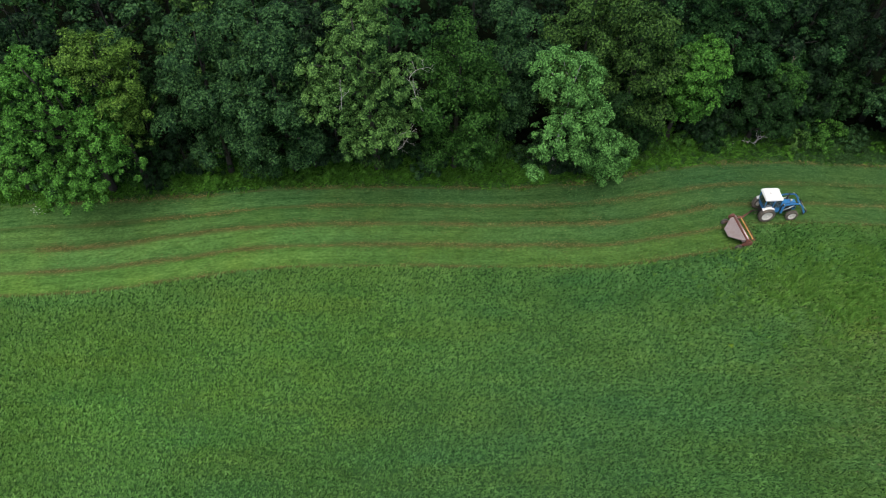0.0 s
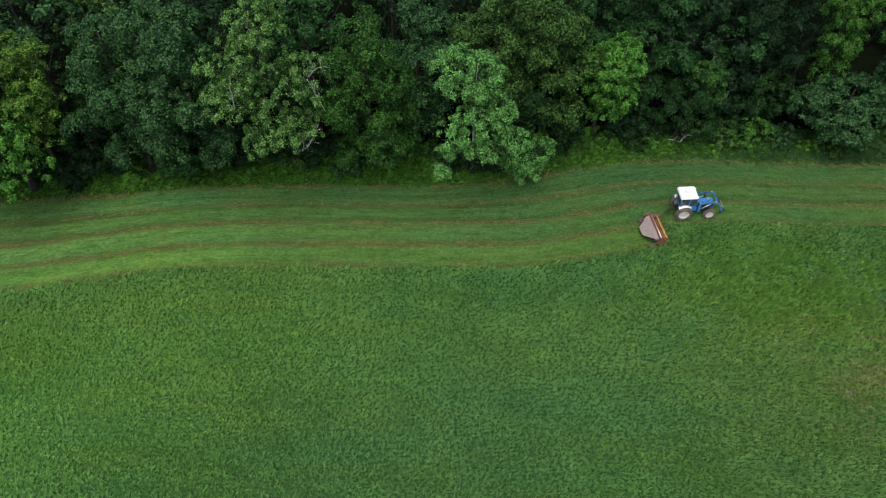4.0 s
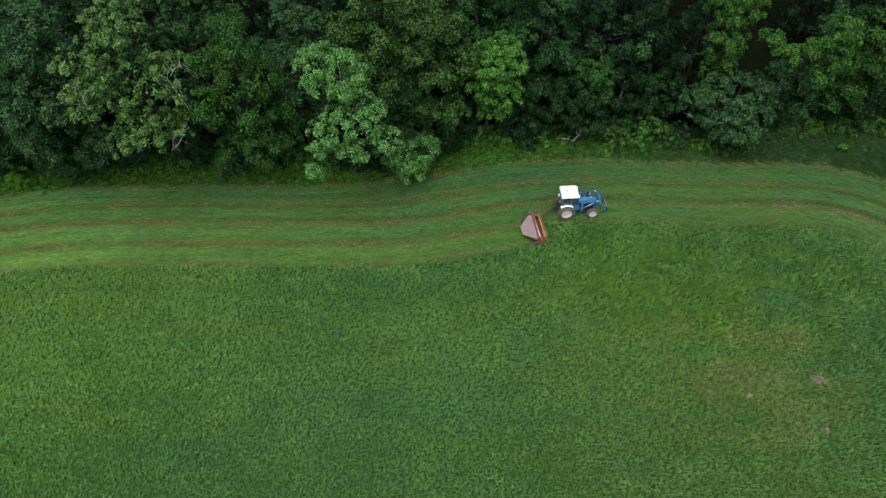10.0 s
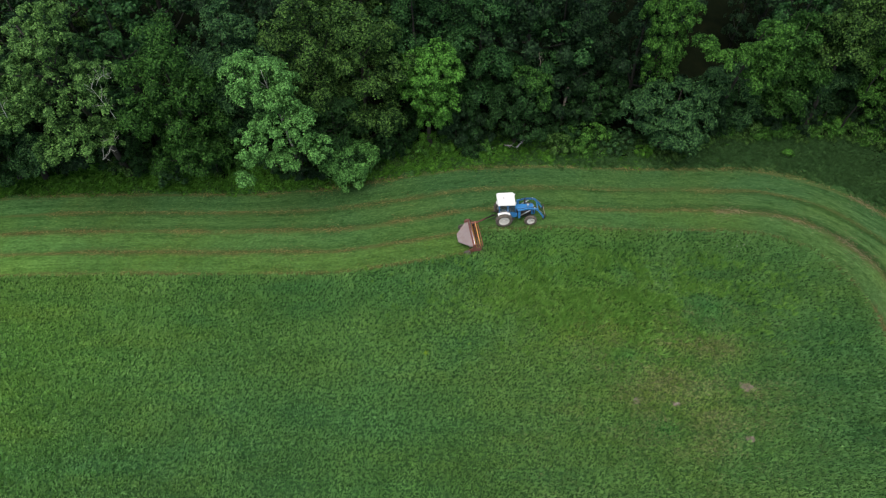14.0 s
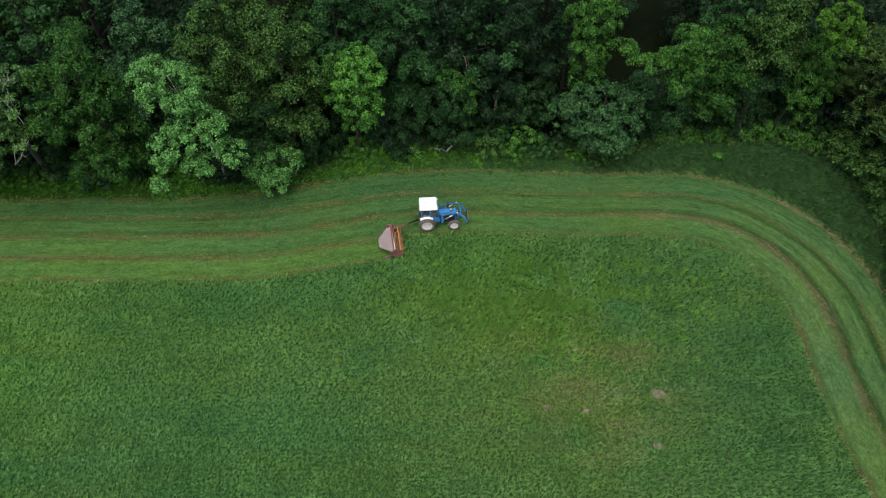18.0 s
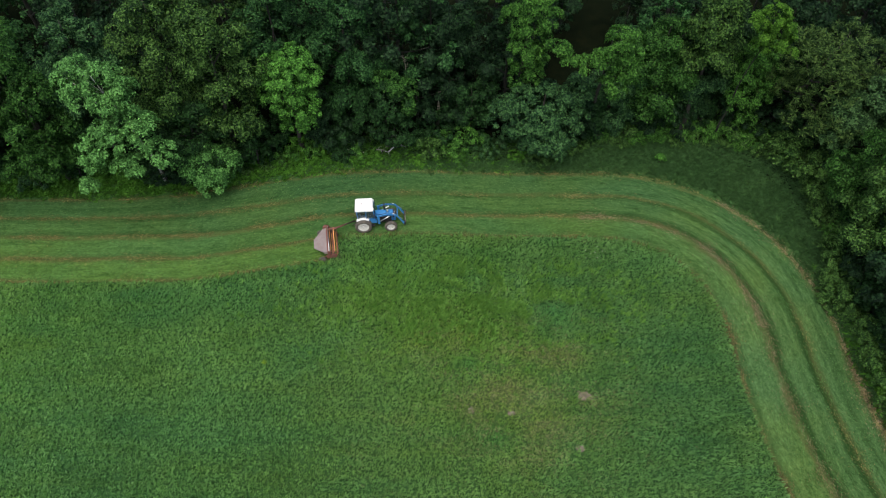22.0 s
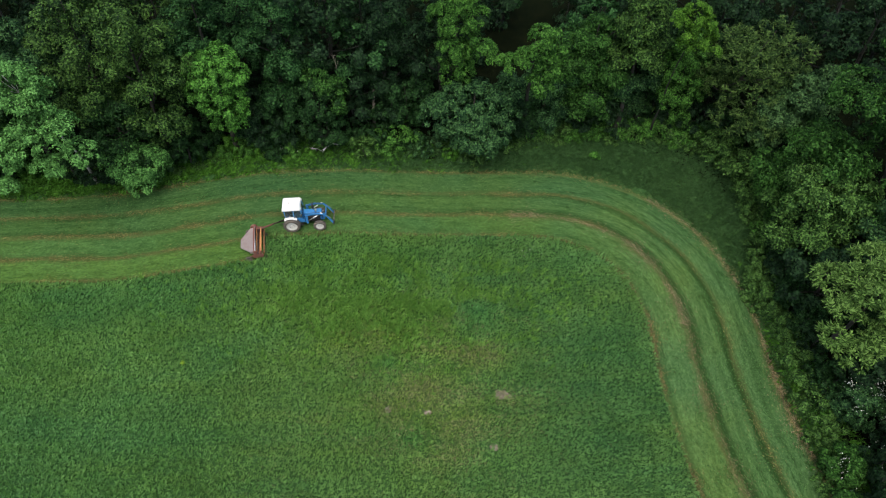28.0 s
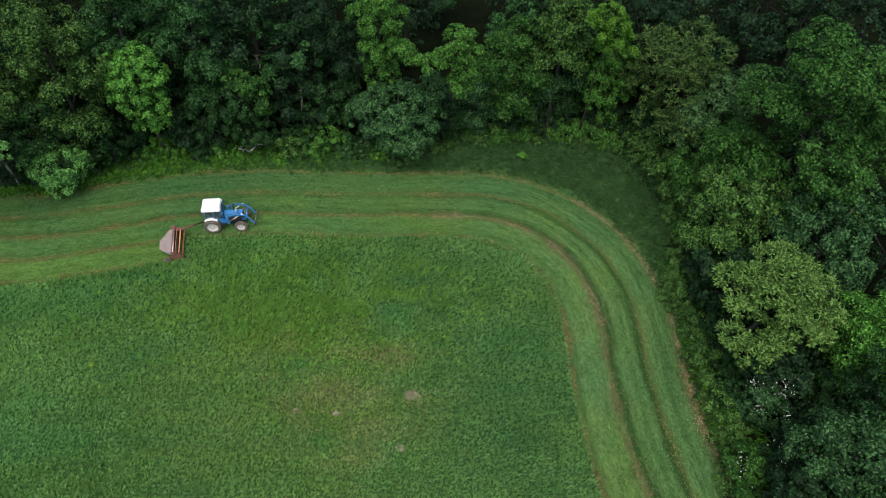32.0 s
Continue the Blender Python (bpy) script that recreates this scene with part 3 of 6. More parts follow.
def small_leaf_mesh(name, at, normal, length, width, material, rng):
    """Pointed leaves of one face each, for crowns of many thousand."""
    n = len(at)
    u, v, w = frames_for(normal, rng.uniform(0, 2 * np.pi, n))
    L, W = np.broadcast_to(length, n)[:, None], np.broadcast_to(width, n)[:, None]
    verts = np.stack([at - u * L * 0.45 - v * W * 0.5, at - u * L * 0.45 + v * W * 0.5, at + u * L * 0.55 - w * L * 0.12], 1).reshape(-1, 3)
    return mesh_of(name, verts, np.arange(n)[:, None] * 3 + [[0, 1, 2]], material)


def blade_mesh(name, root, azimuth, lean, length, width, material, bunch=1, droop=0.45):
    """Grass blades that rise from their roots and lean over; bunch blades in turn grow out of one root."""
    n = len(root)
    L, W = np.broadcast_to(length, n)[:, None], np.broadcast_to(width, n)[:, None]
    d = np.stack([np.cos(azimuth), np.sin(azimuth), np.zeros(n)], 1)
    side = np.stack([-np.sin(azimuth), np.cos(azimuth), np.zeros(n)], 1)
    up = np.array([[0, 0, 1.0]])
    s, c = np.sin(lean)[:, None], np.cos(lean)[:, None]
    knee = root + L * 0.55 * (d * s * 0.75 + up * c) + side * W
    tip = knee - side * W + L * 0.5 * (d * np.minimum(1, s + 0.35) + up * (c - droop))
    upper = np.stack([knee, tip], 1).reshape(n // bunch, 2 * bunch, 3)
    verts = np.concatenate([root[::bunch][:, None], upper], 1).reshape(-1, 3)
    i = np.arange(n)
    r = (i // bunch) * (2 * bunch + 1)
    k = r + 1 + 2 * (i % bunch)
    return mesh_of(name, verts, np.c_[r, k, k + 1], material)


BARE = ((45.1, 26.15, 0.42), (44.35, 22.15, 0.26), (36.8, 25.0, 0.24), (39.6, 24.8, 0.22), (34.0, 31.5, 0.12))


def standing_grass():
    """The uncut sward: drilled rows of plants with upright blades, over the part of the field that the walk passes."""
    gx, gy = np.meshgrid(np.arange(-41, 60, 0.20), np.arange(15.6, 43, 0.27))
    xy = np.c_[gx.ravel(), gy.ravel()] + RNG.uniform(-0.5, 0.5, (gx.size, 2)) * [[0.22, 0.17]]
    xy[:, 1] += 0.5 * np.sin(xy[:, 0] * 0.11) + 0.12 * np.sin(xy[:, 0] * 0.7 + xy[:, 1] * 0.9)
    dist, run = to_edge(xy)
    keep = dist < np.where(run < RUN_STOP, -SWATH - 0.08, -0.08)
    for x, y, r in BARE:
        keep &= np.hypot(xy[:, 0] - x, (xy[:, 1] - y) * 1.5) > r * RNG.uniform(0.5, 1.3, len(xy))
    thin = 0.55 * np.exp(-((xy[:, 0] - 41.0) ** 2 / 16 + (xy[:, 1] - 26.4) ** 2 / 16)) + 0.35 * np.exp(-((xy[:, 0] - 35.0) ** 2 / 16 + (xy[:, 1] - 32.4) ** 2 / 5))
    keep &= RNG.uniform(size=len(xy)) > thin * 0.35
    xy, thin = xy[keep], thin[keep]
    h = np.array([noise.noise((x * 0.25, y * 0.25, 0.3)) for x, y in xy])
    tuft = np.array([noise.noise((x * 0.8, y * 1.6, 4.1)) for x, y in xy])
    tall = (0.41 + 0.05 * h + 0.10 * tuft + RNG.normal(0, 0.09, len(xy))) * (1 - 0.5 * thin)
    blades = 12
    m = len(xy) * blades
    root = np.repeat(np.c_[xy, np.zeros(len(xy))], blades, 0)
    root[:, :2] += RNG.normal(0, 0.05, (m, 2))
    main = np.repeat(np.array([noise.noise((x * 0.12 + 9, y * 0.12, 2.3)) * 3 for x, y in xy]), blades)
    az = np.where(RNG.uniform(size=m) < 0.15, main + RNG.normal(0, 0.6, m), RNG.uniform(0, 6.283, m))
    ob = new("standing_grass", blade_mesh("standing_grass", root, az, RNG.uniform(0.04, 0.75, m), np.repeat(np.clip(tall, 0.15, 0.9), blades) * RNG.uniform(0.5, 1.05, m),
                                          RNG.uniform(0.028, 0.050, m), CROP, 1, 0.3))
    return tagged(ob, "thick uncut green grass crop standing in the field", "grass", kind="stuff")


def field_herbs():
    """Taller yellow-green herbs that stand in clumps above the sward near the mown edge."""
    xy = np.c_[RNG.normal(36.5, 6.5, 9000), RNG.normal(34.6, 2.6, 9000)]
    dist, run = to_edge(xy)
    lump = np.array([noise.noise((x * 0.35, y * 0.7, 7.7)) for x, y in xy])
    xy = xy[(dist < -SWATH - 0.2) & (RNG.uniform(-0.5, 0.5, len(xy)) < lump) & (np.hypot(xy[:, 0] - 43.6, xy[:, 1] - 32.6) > 2.0)][:1800]
    blades = 9
    m = len(xy) * blades
    root = np.repeat(np.c_[xy, np.full(len(xy), 0.08)], blades, 0)
    root[:, :2] += RNG.normal(0, 0.05, (m, 2))
    ob = new("field_herbs", blade_mesh("field_herbs", root, RNG.uniform(0, 6.283, m), RNG.uniform(0.03, 0.5, m), np.repeat(RNG.uniform(0.5, 0.85, len(xy)), blades) * RNG.uniform(0.6, 1.0, m),
                                       RNG.uniform(0.03, 0.055, m), HERB, 1, 0.15))
    return tagged(ob, "yellow-green herbs standing above the uncut grass", "herbs", kind="stuff")


def dry_grass():
    """Withered stalks lying in the thin places of the field."""
    n = 90000
    xy = np.c_[RNG.normal(39.5, 5.0, n), RNG.normal(26.6, 4.6, n)]
    lump = np.array([noise.noise((x * 0.33 + 3, y * 0.55, 1.7)) + 0.6 * noise.noise((x * 1.1, y * 1.7, 8.2)) for x, y in xy])
    spots = sum(w * np.exp(-((xy[:, 0] - x) / a) ** 2 - ((xy[:, 1] - y) / b) ** 2) for x, y, a, b, w in
                ((34.4, 31.4, 3.0, 0.5, 0.9), (41.4, 29.2, 1.9, 1.0, 0.7), (44.2, 29.2, 1.4, 0.8, 0.7), (38.6, 25.6, 2.6, 1.2, 0.6), (41.4, 24.0, 2.0, 1.0, 0.6), (40.2, 21.8, 1.8, 1.2, 0.6), (45.1, 26.2, 1.0, 0.8, 0.5)))
    dist, run = to_edge(xy)
    keep = (RNG.uniform(-0.25, 2.2, n) < 0.8 * lump + 0.7 * spots) & (dist < -SWATH - 1.0)
    xy = xy[keep][:11000]
    n = len(xy)
    turn = 0.25 * np.sin(xy[:, 0]) + RNG.normal(0, 0.7, n)
    axis = np.c_[np.cos(turn), np.sin(turn), RNG.normal(0.15, 0.2, n)]
    ob = new("dry_grass", leaf_mesh("dry_grass", np.c_[xy, RNG.uniform(0.26, 0.44, n)], np.c_[RNG.normal(0, 0.4, (n, 2)), np.ones(n)], RNG.uniform(0.12, 0.32, n), RNG.uniform(0.016, 0.034, n), DRY_GRASS, RNG, 0.1, axis))
    return tagged(ob, "withered tan stalks lying in the thin grass", "dry grass", kind="stuff")


def cut_tufts():
    """Short cut blades and clippings lying on the mown swaths."""
    n = 88000
    k = RNG.uniform(150, len(EDGE) - 80, n)
    d = RNG.uniform(-SWATH, LINES[2], n)
    keep = (d > 0) | (k < STOP)
    k, d = k[keep], d[keep]
    p, way = along_edge(k, d)
    n = len(k)
    ob = new("cut_grass", blade_mesh("cut_grass", np.c_[p, np.full(n, 0.01)], np.arctan2(way[:, 1], way[:, 0]) + np.where(RNG.uniform(size=n) < 0.5, 0, np.pi) + RNG.normal(0, 0.9, n),
                                     RNG.uniform(0.8, 1.4, n), RNG.uniform(0.09, 0.2, n), RNG.uniform(0.02, 0.05, n), CUT_GRASS))
    return tagged(ob, "short cut grass blades lying on the mown swaths", "cut grass", kind="stuff")


def thatch_row(d, lo, hi, wide, per_metre, label, even=0.0, straw=None):
    """A line of brown dead straw where two swaths meet, broken and frayed."""
    total = int((EDGE_RUN[hi - 1] - EDGE_RUN[lo]) * per_metre)
    k = RNG.uniform(lo, hi - 1, total)
    run = np.interp(k, np.arange(len(EDGE)), EDGE_RUN)
    patch = np.array([noise.noise((q * 0.3, d * 3.1, 5.0)) + 0.5 * noise.noise((q * 1.1, d * 5.3, 2.0)) for q in run])
    keep = RNG.uniform(-0.45, 0.55, total) < patch + even
    k, patch, run = k[keep], patch[keep], run[keep]
    n = len(k)
    wander = np.array([noise.noise((q * 0.15, d * 7.7, 1.0)) * 0.22 + noise.noise((q * 0.9, d * 2.7, 6.0)) * 0.10 for q in run])
    p, way = along_edge(k, d + wander + RNG.normal(0, wide, n) * np.where(RNG.uniform(size=n) < 0.6, 0.6, 1.8) * (0.9 + patch))
    at = np.c_[p, RNG.uniform(0.025, 0.09, n)]
    normal = np.c_[RNG.normal(0, 0.3, (n, 2)), np.ones(n)]
    turn = np.arctan2(way[:, 1], way[:, 0]) + RNG.normal(0, 0.55, n)
    axis = np.c_[np.cos(turn), np.sin(turn), RNG.normal(0, 0.1, n)]
    ob = new("thatch_row", leaf_mesh("thatch_row", at, normal, RNG.uniform(0.1, 0.28, n), RNG.uniform(0.010, 0.024, n), straw or STRAW, RNG, 0.1, axis))
    return tagged(ob, label, "thatch", "thatch lines of the mown border", "stuff")


def bare_patch(x, y, r):
    """A scrape of crumbly earth: a ragged low mound with clods round it."""
    rng = random.Random(int(x * 10))
    bm = bmesh.new()
    rings = []
    for k, (q, z) in enumerate(((0.25, 0.07), (0.6, 0.055), (0.85, 0.03), (1.0, -0.01))):
        ring = []
        for i in range(24):
            a = 2 * math.pi * i / 24
            e = r * q * (1 + 0.55 * noise.noise((math.cos(a) * 1.1 + x, math.sin(a) * 1.1, y)) + 0.3 * noise.noise((math.cos(a) * 3.3, math.sin(a) * 3.3 + y, x)))
            ring.append(bm.verts.new((e * 1.35 * math.cos(a), e * 0.9 * math.sin(a), z * r / 0.4 + rng.uniform(-0.012, 0.012) * (k < 3))))
        rings.append(ring)
    bm.faces.new(rings[0])
    for p, q in zip(rings, rings[1:]):
        for i in range(24):
            bm.faces.new((p[i], q[i], q[(i + 1) % 24], p[(i + 1) % 24]))
    for i in range(18):
        a, e = rng.uniform(0, 6.283), r * rng.uniform(0.5, 1.7)
        clod = bmesh.ops.create_icosphere(bm, subdivisions=1, radius=rng.uniform(0.02, 0.06) * r / 0.4)
        bmesh.ops.translate(bm, verts=clod["verts"], vec=(e * 1.4 * math.cos(a), e * 0.9 * math.sin(a), 0.02))
    bmesh.ops.recalc_face_normals(bm, faces=bm.faces)
    ob = part("bare_patch", bm, SOIL, None)
    ob.location = (x, y, 0.012)
    tagged(ob, "small pale bare earth patch in the grass", "bare patch", "bare patches in the field", "structure")


# ---- trees ----
def crown_mesh(name, lobes, leaves, length, width, blob, material, seed, low=-0.45, star=0):
    """A crown of leafy cushions over the outside of the lobes (x, y, z, radius across, radius up), open and uneven at its rim."""
    rng = np.random.default_rng(seed)
    area = np.array([rx * (rx + rz) for _, _, _, rx, rz in lobes])
    per = star or 62
    clumps = max(6, leaves // per)
    counts = np.maximum(3, (1.5 * clumps * area / area.sum()).astype(int))
    centres, outs = [], []
    for j, ((x, y, z, rx, rz), c) in enumerate(zip(lobes, counts)):
        i = np.arange(c) + 0.5
        up = 1 - i / c * (1 - low)
        a = i * 2.399963 + rng.uniform(0, 6)
        flat = np.sqrt(np.maximum(0, 1 - up ** 2))
        d = np.stack([flat * np.cos(a), flat * np.sin(a), up], 1) + rng.normal(0, 0.2, (c, 3))
        d /= np.linalg.norm(d, axis=1)[:, None]
        p = np.array([[x, y, z]]) + d * rng.uniform(0.72, 1.12, (c, 1)) * np.array([[rx, rx, rz]])
        keep = p[:, 2] > 0.3
        for k, (x2, y2, z2, r2, h2) in enumerate(lobes):
            if k != j:
                keep &= ((p - [[x2, y2, z2]]) ** 2 / np.array([[r2, r2, h2]]) ** 2).sum(1) > 0.55
        centres.append(p[keep])
        outs.append(d[keep])
    centres, outs = np.vstack(centres), np.vstack(outs)
    if len(centres) > clumps:
        pick = rng.permutation(len(centres))[:clumps]
        centres, outs = centres[pick], outs[pick]
    axis = outs * 0.8 + np.array([[0, 0, 0.55]])
    axis /= np.linalg.norm(axis, axis=1)[:, None]
    size = blob * rng.uniform(0.5, 1.3, len(centres))
    if star:
        k = np.repeat(np.arange(len(centres)), per)
        n = len(k)
        d = rng.normal(0, 1, (n, 3)) + axis[k] * 0.55
        d /= np.linalg.norm(d, axis=1)[:, None]
        d = d * np.array([[1, 1, 0.5]]) - np.array([[0, 0, 0.12]])
        d /= np.linalg.norm(d, axis=1)[:, None]
        L = length * rng.uniform(0.7, 1.3, n)
        at = centres[k] + d * L[:, None] * 0.6 + rng.normal(0, 0.05, (n, 3))
        return leaf_mesh(name, at, rng.normal(0, 0.25, (n, 3)) + axis[k] * 0.6 + np.array([[0, 0, 0.7]]), L, width * rng.uniform(0.7, 1.3, n), material, rng, 0.22, d)
    share = size ** 2 / (size ** 2).mean()
    k = np.repeat(np.arange(len(centres)), np.maximum(12, (1.5 * per * clumps / len(centres) * share).astype(int)))
    n = len(k)
    d = rng.normal(0, 1, (n, 3)) + axis[k] * 1.15
    d /= np.linalg.norm(d, axis=1)[:, None]
    along = (d * axis[k]).sum(1)[:, None]
    at = centres[k] + (d - axis[k] * along * 0.45) * (size[k] * rng.uniform(0.35, 1.12, n) ** 0.7)[:, None]
    normal = d * 0.75 + axis[k] * 0.55 + rng.normal(0, 0.4, (n, 3)) + np.array([[0, 0, 0.25]])
    inner = n // 11
    lob = np.array(lobes)[rng.integers(0, len(lobes), inner)]
    inside = lob[:, :3] + np.clip(rng.normal(0, 0.3, (inner, 3)), -0.6, 0.6) * lob[:, [3, 3, 4]]
    at, normal = np.vstack([at, inside]), np.vstack([normal, rng.normal(0, 1, (inner, 3))])
    big = np.r_[np.full(n, 0.84), np.full(inner, 1.0)]
    over = at[:, 2] > 0.12
    at, normal, big, n = at[over], normal[over], big[over], int(over.sum())
    return small_leaf_mesh(name, at, normal, length * rng.uniform(0.7, 1.3, n) * big, width * 1.1 * rng.uniform(0.7, 1.3, n) * big, material, rng)


def tree(at, lobes, foliage, label, leaves=9000, leaf=(0.285, 0.20), blob=0.7, trunk=0.24, bark=None, seed=1, low=-0.45, kind="tree", group="", back=0.0, star=0):
    """A tree at (x, y): lobes are given round its foot. Trunk, limbs to the lobes, crown."""
    rng = random.Random(seed)
    at, lobes = (at[0], at[1] + back), [(x, y - back, z, rx, rz) for x, y, z, rx, rz in lobes]
    root = thing(kind, (at[0], at[1], 0), label, "tree", group)
    cx = sum(l[0] * l[3] ** 2 for l in lobes) / sum(l[3] ** 2 for l in lobes)
    cy = sum(l[1] * l[3] ** 2 for l in lobes) / sum(l[3] ** 2 for l in lobes)
    top = max(l[2] + l[4] * 0.4 for l in lobes)
    steps = 7
    pts = [(cx * (i / steps) ** 1.5 + rng.uniform(-0.12, 0.12) * (i > 0), cy * (i / steps) ** 1.5 + rng.uniform(-0.12, 0.12) * (i > 0), top * i / steps - 0.05) for i in range(steps + 1)]
    radii = [trunk * (1.35 if i == 0 else 1 - 0.85 * i / steps) for i in range(steps + 1)]
    bark = bark or BARK
    part("trunk", tube(pts, radii, 8), bark, root)
    for l in lobes[:9]:
        i = max(1, min(steps - 1, int(steps * (l[2] - l[4] * 0.7) / top)))
        a, b = Vector(pts[i]), Vector((l[0], l[1], l[2] + l[4] * 0.2))
        mid = a.lerp(b, 0.5) + Vector((rng.uniform(-0.3, 0.3), rng.uniform(-0.3, 0.3), -0.06 * (b - a).length))
        part("limb", tube([a, mid, b], [radii[i] * 0.7, radii[i] * 0.45, 0.03], 6), bark, root)
    if not group and not star:
        leaves, leaf = int(leaves * 1.35), (leaf[0] * 0.82, leaf[1] * 0.82)
    part("crown", crown_mesh("crown", lobes, leaves, *leaf, blob, foliage, seed, low, star), foliage, root)
    return root


def round_lobes(h, r, seed, base=0.1, count=17):
    """Boughs of a broad crown of height h and radius r that reaches down to base * h, kept apart so that gaps show between them."""
    rng = random.Random(seed)
    mid = h * (1 + base) / 2
    out = [(0, 0, mid, r * 0.5, h * (1 - base) / 2 * 0.92)]
    for i in range(count):
        best = None
        for _ in range(14):
            a, z = rng.uniform(0, 2 * math.pi), h * rng.uniform(base + 0.08, 0.95)
            wide = math.sin(math.pi * min(0.92, max(0.2, 1.05 - z / h)))
            q = r * rng.uniform(0.62, 0.84) * wide
            p = (q * math.cos(a), q * math.sin(a), z)
            room = min([math.dist(p, o[:3]) for o in out[1:]] or [9.0])
            if best is None or room > best[0]:
                best = (room, p)
        size = r * rng.uniform(0.25, 0.42)
        out.append((*best[1], size, size * rng.uniform(0.62, 0.85)))
    return out


def boughs(lobes, seed, count=7, share=0.44):
    """Each lobe broken up into smaller boughs set apart over its upper side, so that dark gaps show between them."""
    rng = random.Random(seed)
    out = []
    for x, y, z, rx, rz in lobes:
        out.append((x, y, z, rx * 0.5, rz * 0.5))
        for i in range(count):
            up = 0.95 - 1.35 * (i + 0.5) / count
            a, flat = 2.4 * i + rng.uniform(-0.5, 0.5), math.sqrt(1 - up * up)
            k = rng.uniform(0.6, 0.85)
            r = rng.uniform(0.85, 1.2) * share
            out.append((x + rx * k * flat * math.cos(a), y + rx * k * flat * math.sin(a), z + rz * k * up, rx * r, rz * r * 0.8))
    return out


def standing_tree(x, y, h, r, foliage, label, leaves=9000, seed=1, base=0.1, **more):
    return tree((x, y), round_lobes(h, r, seed, base), foliage, label, int(leaves * (1 if "leaf" in more else 1.2)), seed=seed, **more)


def shrub(at, r, h, foliage, label, leaves=1150, seed=1, leaf=(0.21, 0.145), group="shrubs along the wood's edge"):
    rng = random.Random(seed)
    root = thing("shrub", (at[0], at[1], 0), label, "shrub", group)
    lobes = [(rng.uniform(-0.6, 0.6) * r, rng.uniform(-0.5, 0.5) * r, h * rng.uniform(0.35, 0.62), r * rng.uniform(0.45, 0.7), h * rng.uniform(0.3, 0.42)) for _ in range(5)]
    for l in lobes[:3]:
        part("stem", tube([(l[0] * 0.2, l[1] * 0.2, -0.02), (l[0] * 0.6, l[1] * 0.6, l[2] * 0.5), (l[0], l[1], l[2])], [0.05, 0.035, 0.015], 5), BARK, root)
    part("crown", crown_mesh("crown", lobes, leaves, *leaf, 0.42, foliage, seed, -0.6), foliage, root)
    return root

# ---- the trees that stand out along the wood's edge ----
tree((-30.5, 42.8), boughs([(-1.0, -0.6, 9.0, 4.3, 5.4), (-1.5, 0.2, 13.0, 2.6, 3.0), (2.6, -1.8, 7.0, 2.7, 3.2), (-3.6, -1.8, 7.2, 2.6, 3.0), (0.6, -3.2, 6.0, 2.8, 2.6),
                     (3.2, 0.6, 9.2, 2.2, 2.6), (-4.0, 1.0, 11.5, 2.2, 2.4)], 111, 8), LEAF_BRIGHT,
     "large bright green broadleaf tree with a dense rounded crown", 24000, (0.25, 0.18), 0.40, 0.3, seed=11, back=1.8)
tree((-27.4, 45.0), boughs([(0, 0, 12.2, 2.8, 3.8), (1.2, -1.0, 10.0, 2.2, 2.6), (-1.0, -0.4, 14.0, 1.8, 2.0), (1.6, 0.6, 13.0, 1.6, 2.2), (0.6, -0.8, 7.5, 2.0, 2.4)], 112), LEAF_GOLD,
     "yellowish olive broadleaf tree behind a larger green one", 8000, (0.26, 0.19), 0.55, seed=12)
standing_tree(-20.3, 47.0, 16.5, 4.3, LEAF_MID, "mid green broadleaf tree with clumped foliage", 9500, 13)
standing_tree(-14.4, 45.2, 17.8, 4.4, LEAF_MID, "tall mid green broadleaf tree with clumped foliage", 11000, 14, back=2.2)
standing_tree(-16.8, 46.4, 11.0, 3.4, LEAF_DARK, "dark green understorey tree", 6000, 15, back=1.0)
tree((-6.8, 45.3), boughs([(-1.4, -1.2, 14.0, 3.6, 4.0), (1.6, -0.8, 12.0, 3.0, 3.6), (-2.0, -3.0, 12.8, 2.6, 2.6), (2.4, -1.4, 8.8, 1.6, 1.7), (-4.2, -0.6, 11.0, 2.4, 2.6),
                    (0.2, -3.4, 9.4, 2.6, 2.4), (0.0, 1.0, 17.0, 2.4, 2.0)], 116, 8, 0.40), LEAF_GREY,
     "grey-green broadleaf tree with an open crown and some dead limbs", 19000, (0.24, 0.17), 0.38, 0.3, BARK, 16, back=2.6)
standing_tree(0.3, 46.8, 15.6, 4.2, LEAF_VINE, "mid green broadleaf tree with clumped foliage", 10000, 17, back=1.4)
standing_tree(4.4, 50.6, 16.2, 3.8, LEAF_MID, "mid green broadleaf tree with clumped foliage", 8000, 18)
tree((9.4, 45.2), [(-2.5, -0.8, 14.0, 1.2, 1.0), (-1.3, -0.9, 14.8, 1.3, 1.0), (0.0, -0.9, 14.3, 1.3, 1.0), (1.1, -0.8, 13.5, 1.1, 0.9), (-1.8, -1.3, 12.8, 1.1, 0.8), (-0.3, -1.4, 12.4, 1.1, 0.8), (1.2, -1.2, 12.1, 0.9, 0.7),
                   (0.6, -1.2, 11.0, 0.7, 0.7), (2.0, -1.4, 10.5, 1.2, 0.8),
                   (-0.4, -2.0, 10.2, 1.2, 0.9), (-1.9, -2.6, 9.0, 1.3, 1.0), (1.4, -2.2, 9.2, 1.4, 0.9), (2.9, -2.2, 8.0, 1.3, 1.0), (-2.9, -4.0, 6.2, 0.7, 0.6), (-2.4, -3.2, 7.6, 0.9, 0.7),
                   (0.4, -2.8, 7.2, 1.2, 0.8)], LEAF_PALE,
     "pale blue-green leaning tree with layered open boughs", 9800, (0.25, 0.18), 0.46, 0.13, PALE_BARK, 19, -0.25, back=2.4)
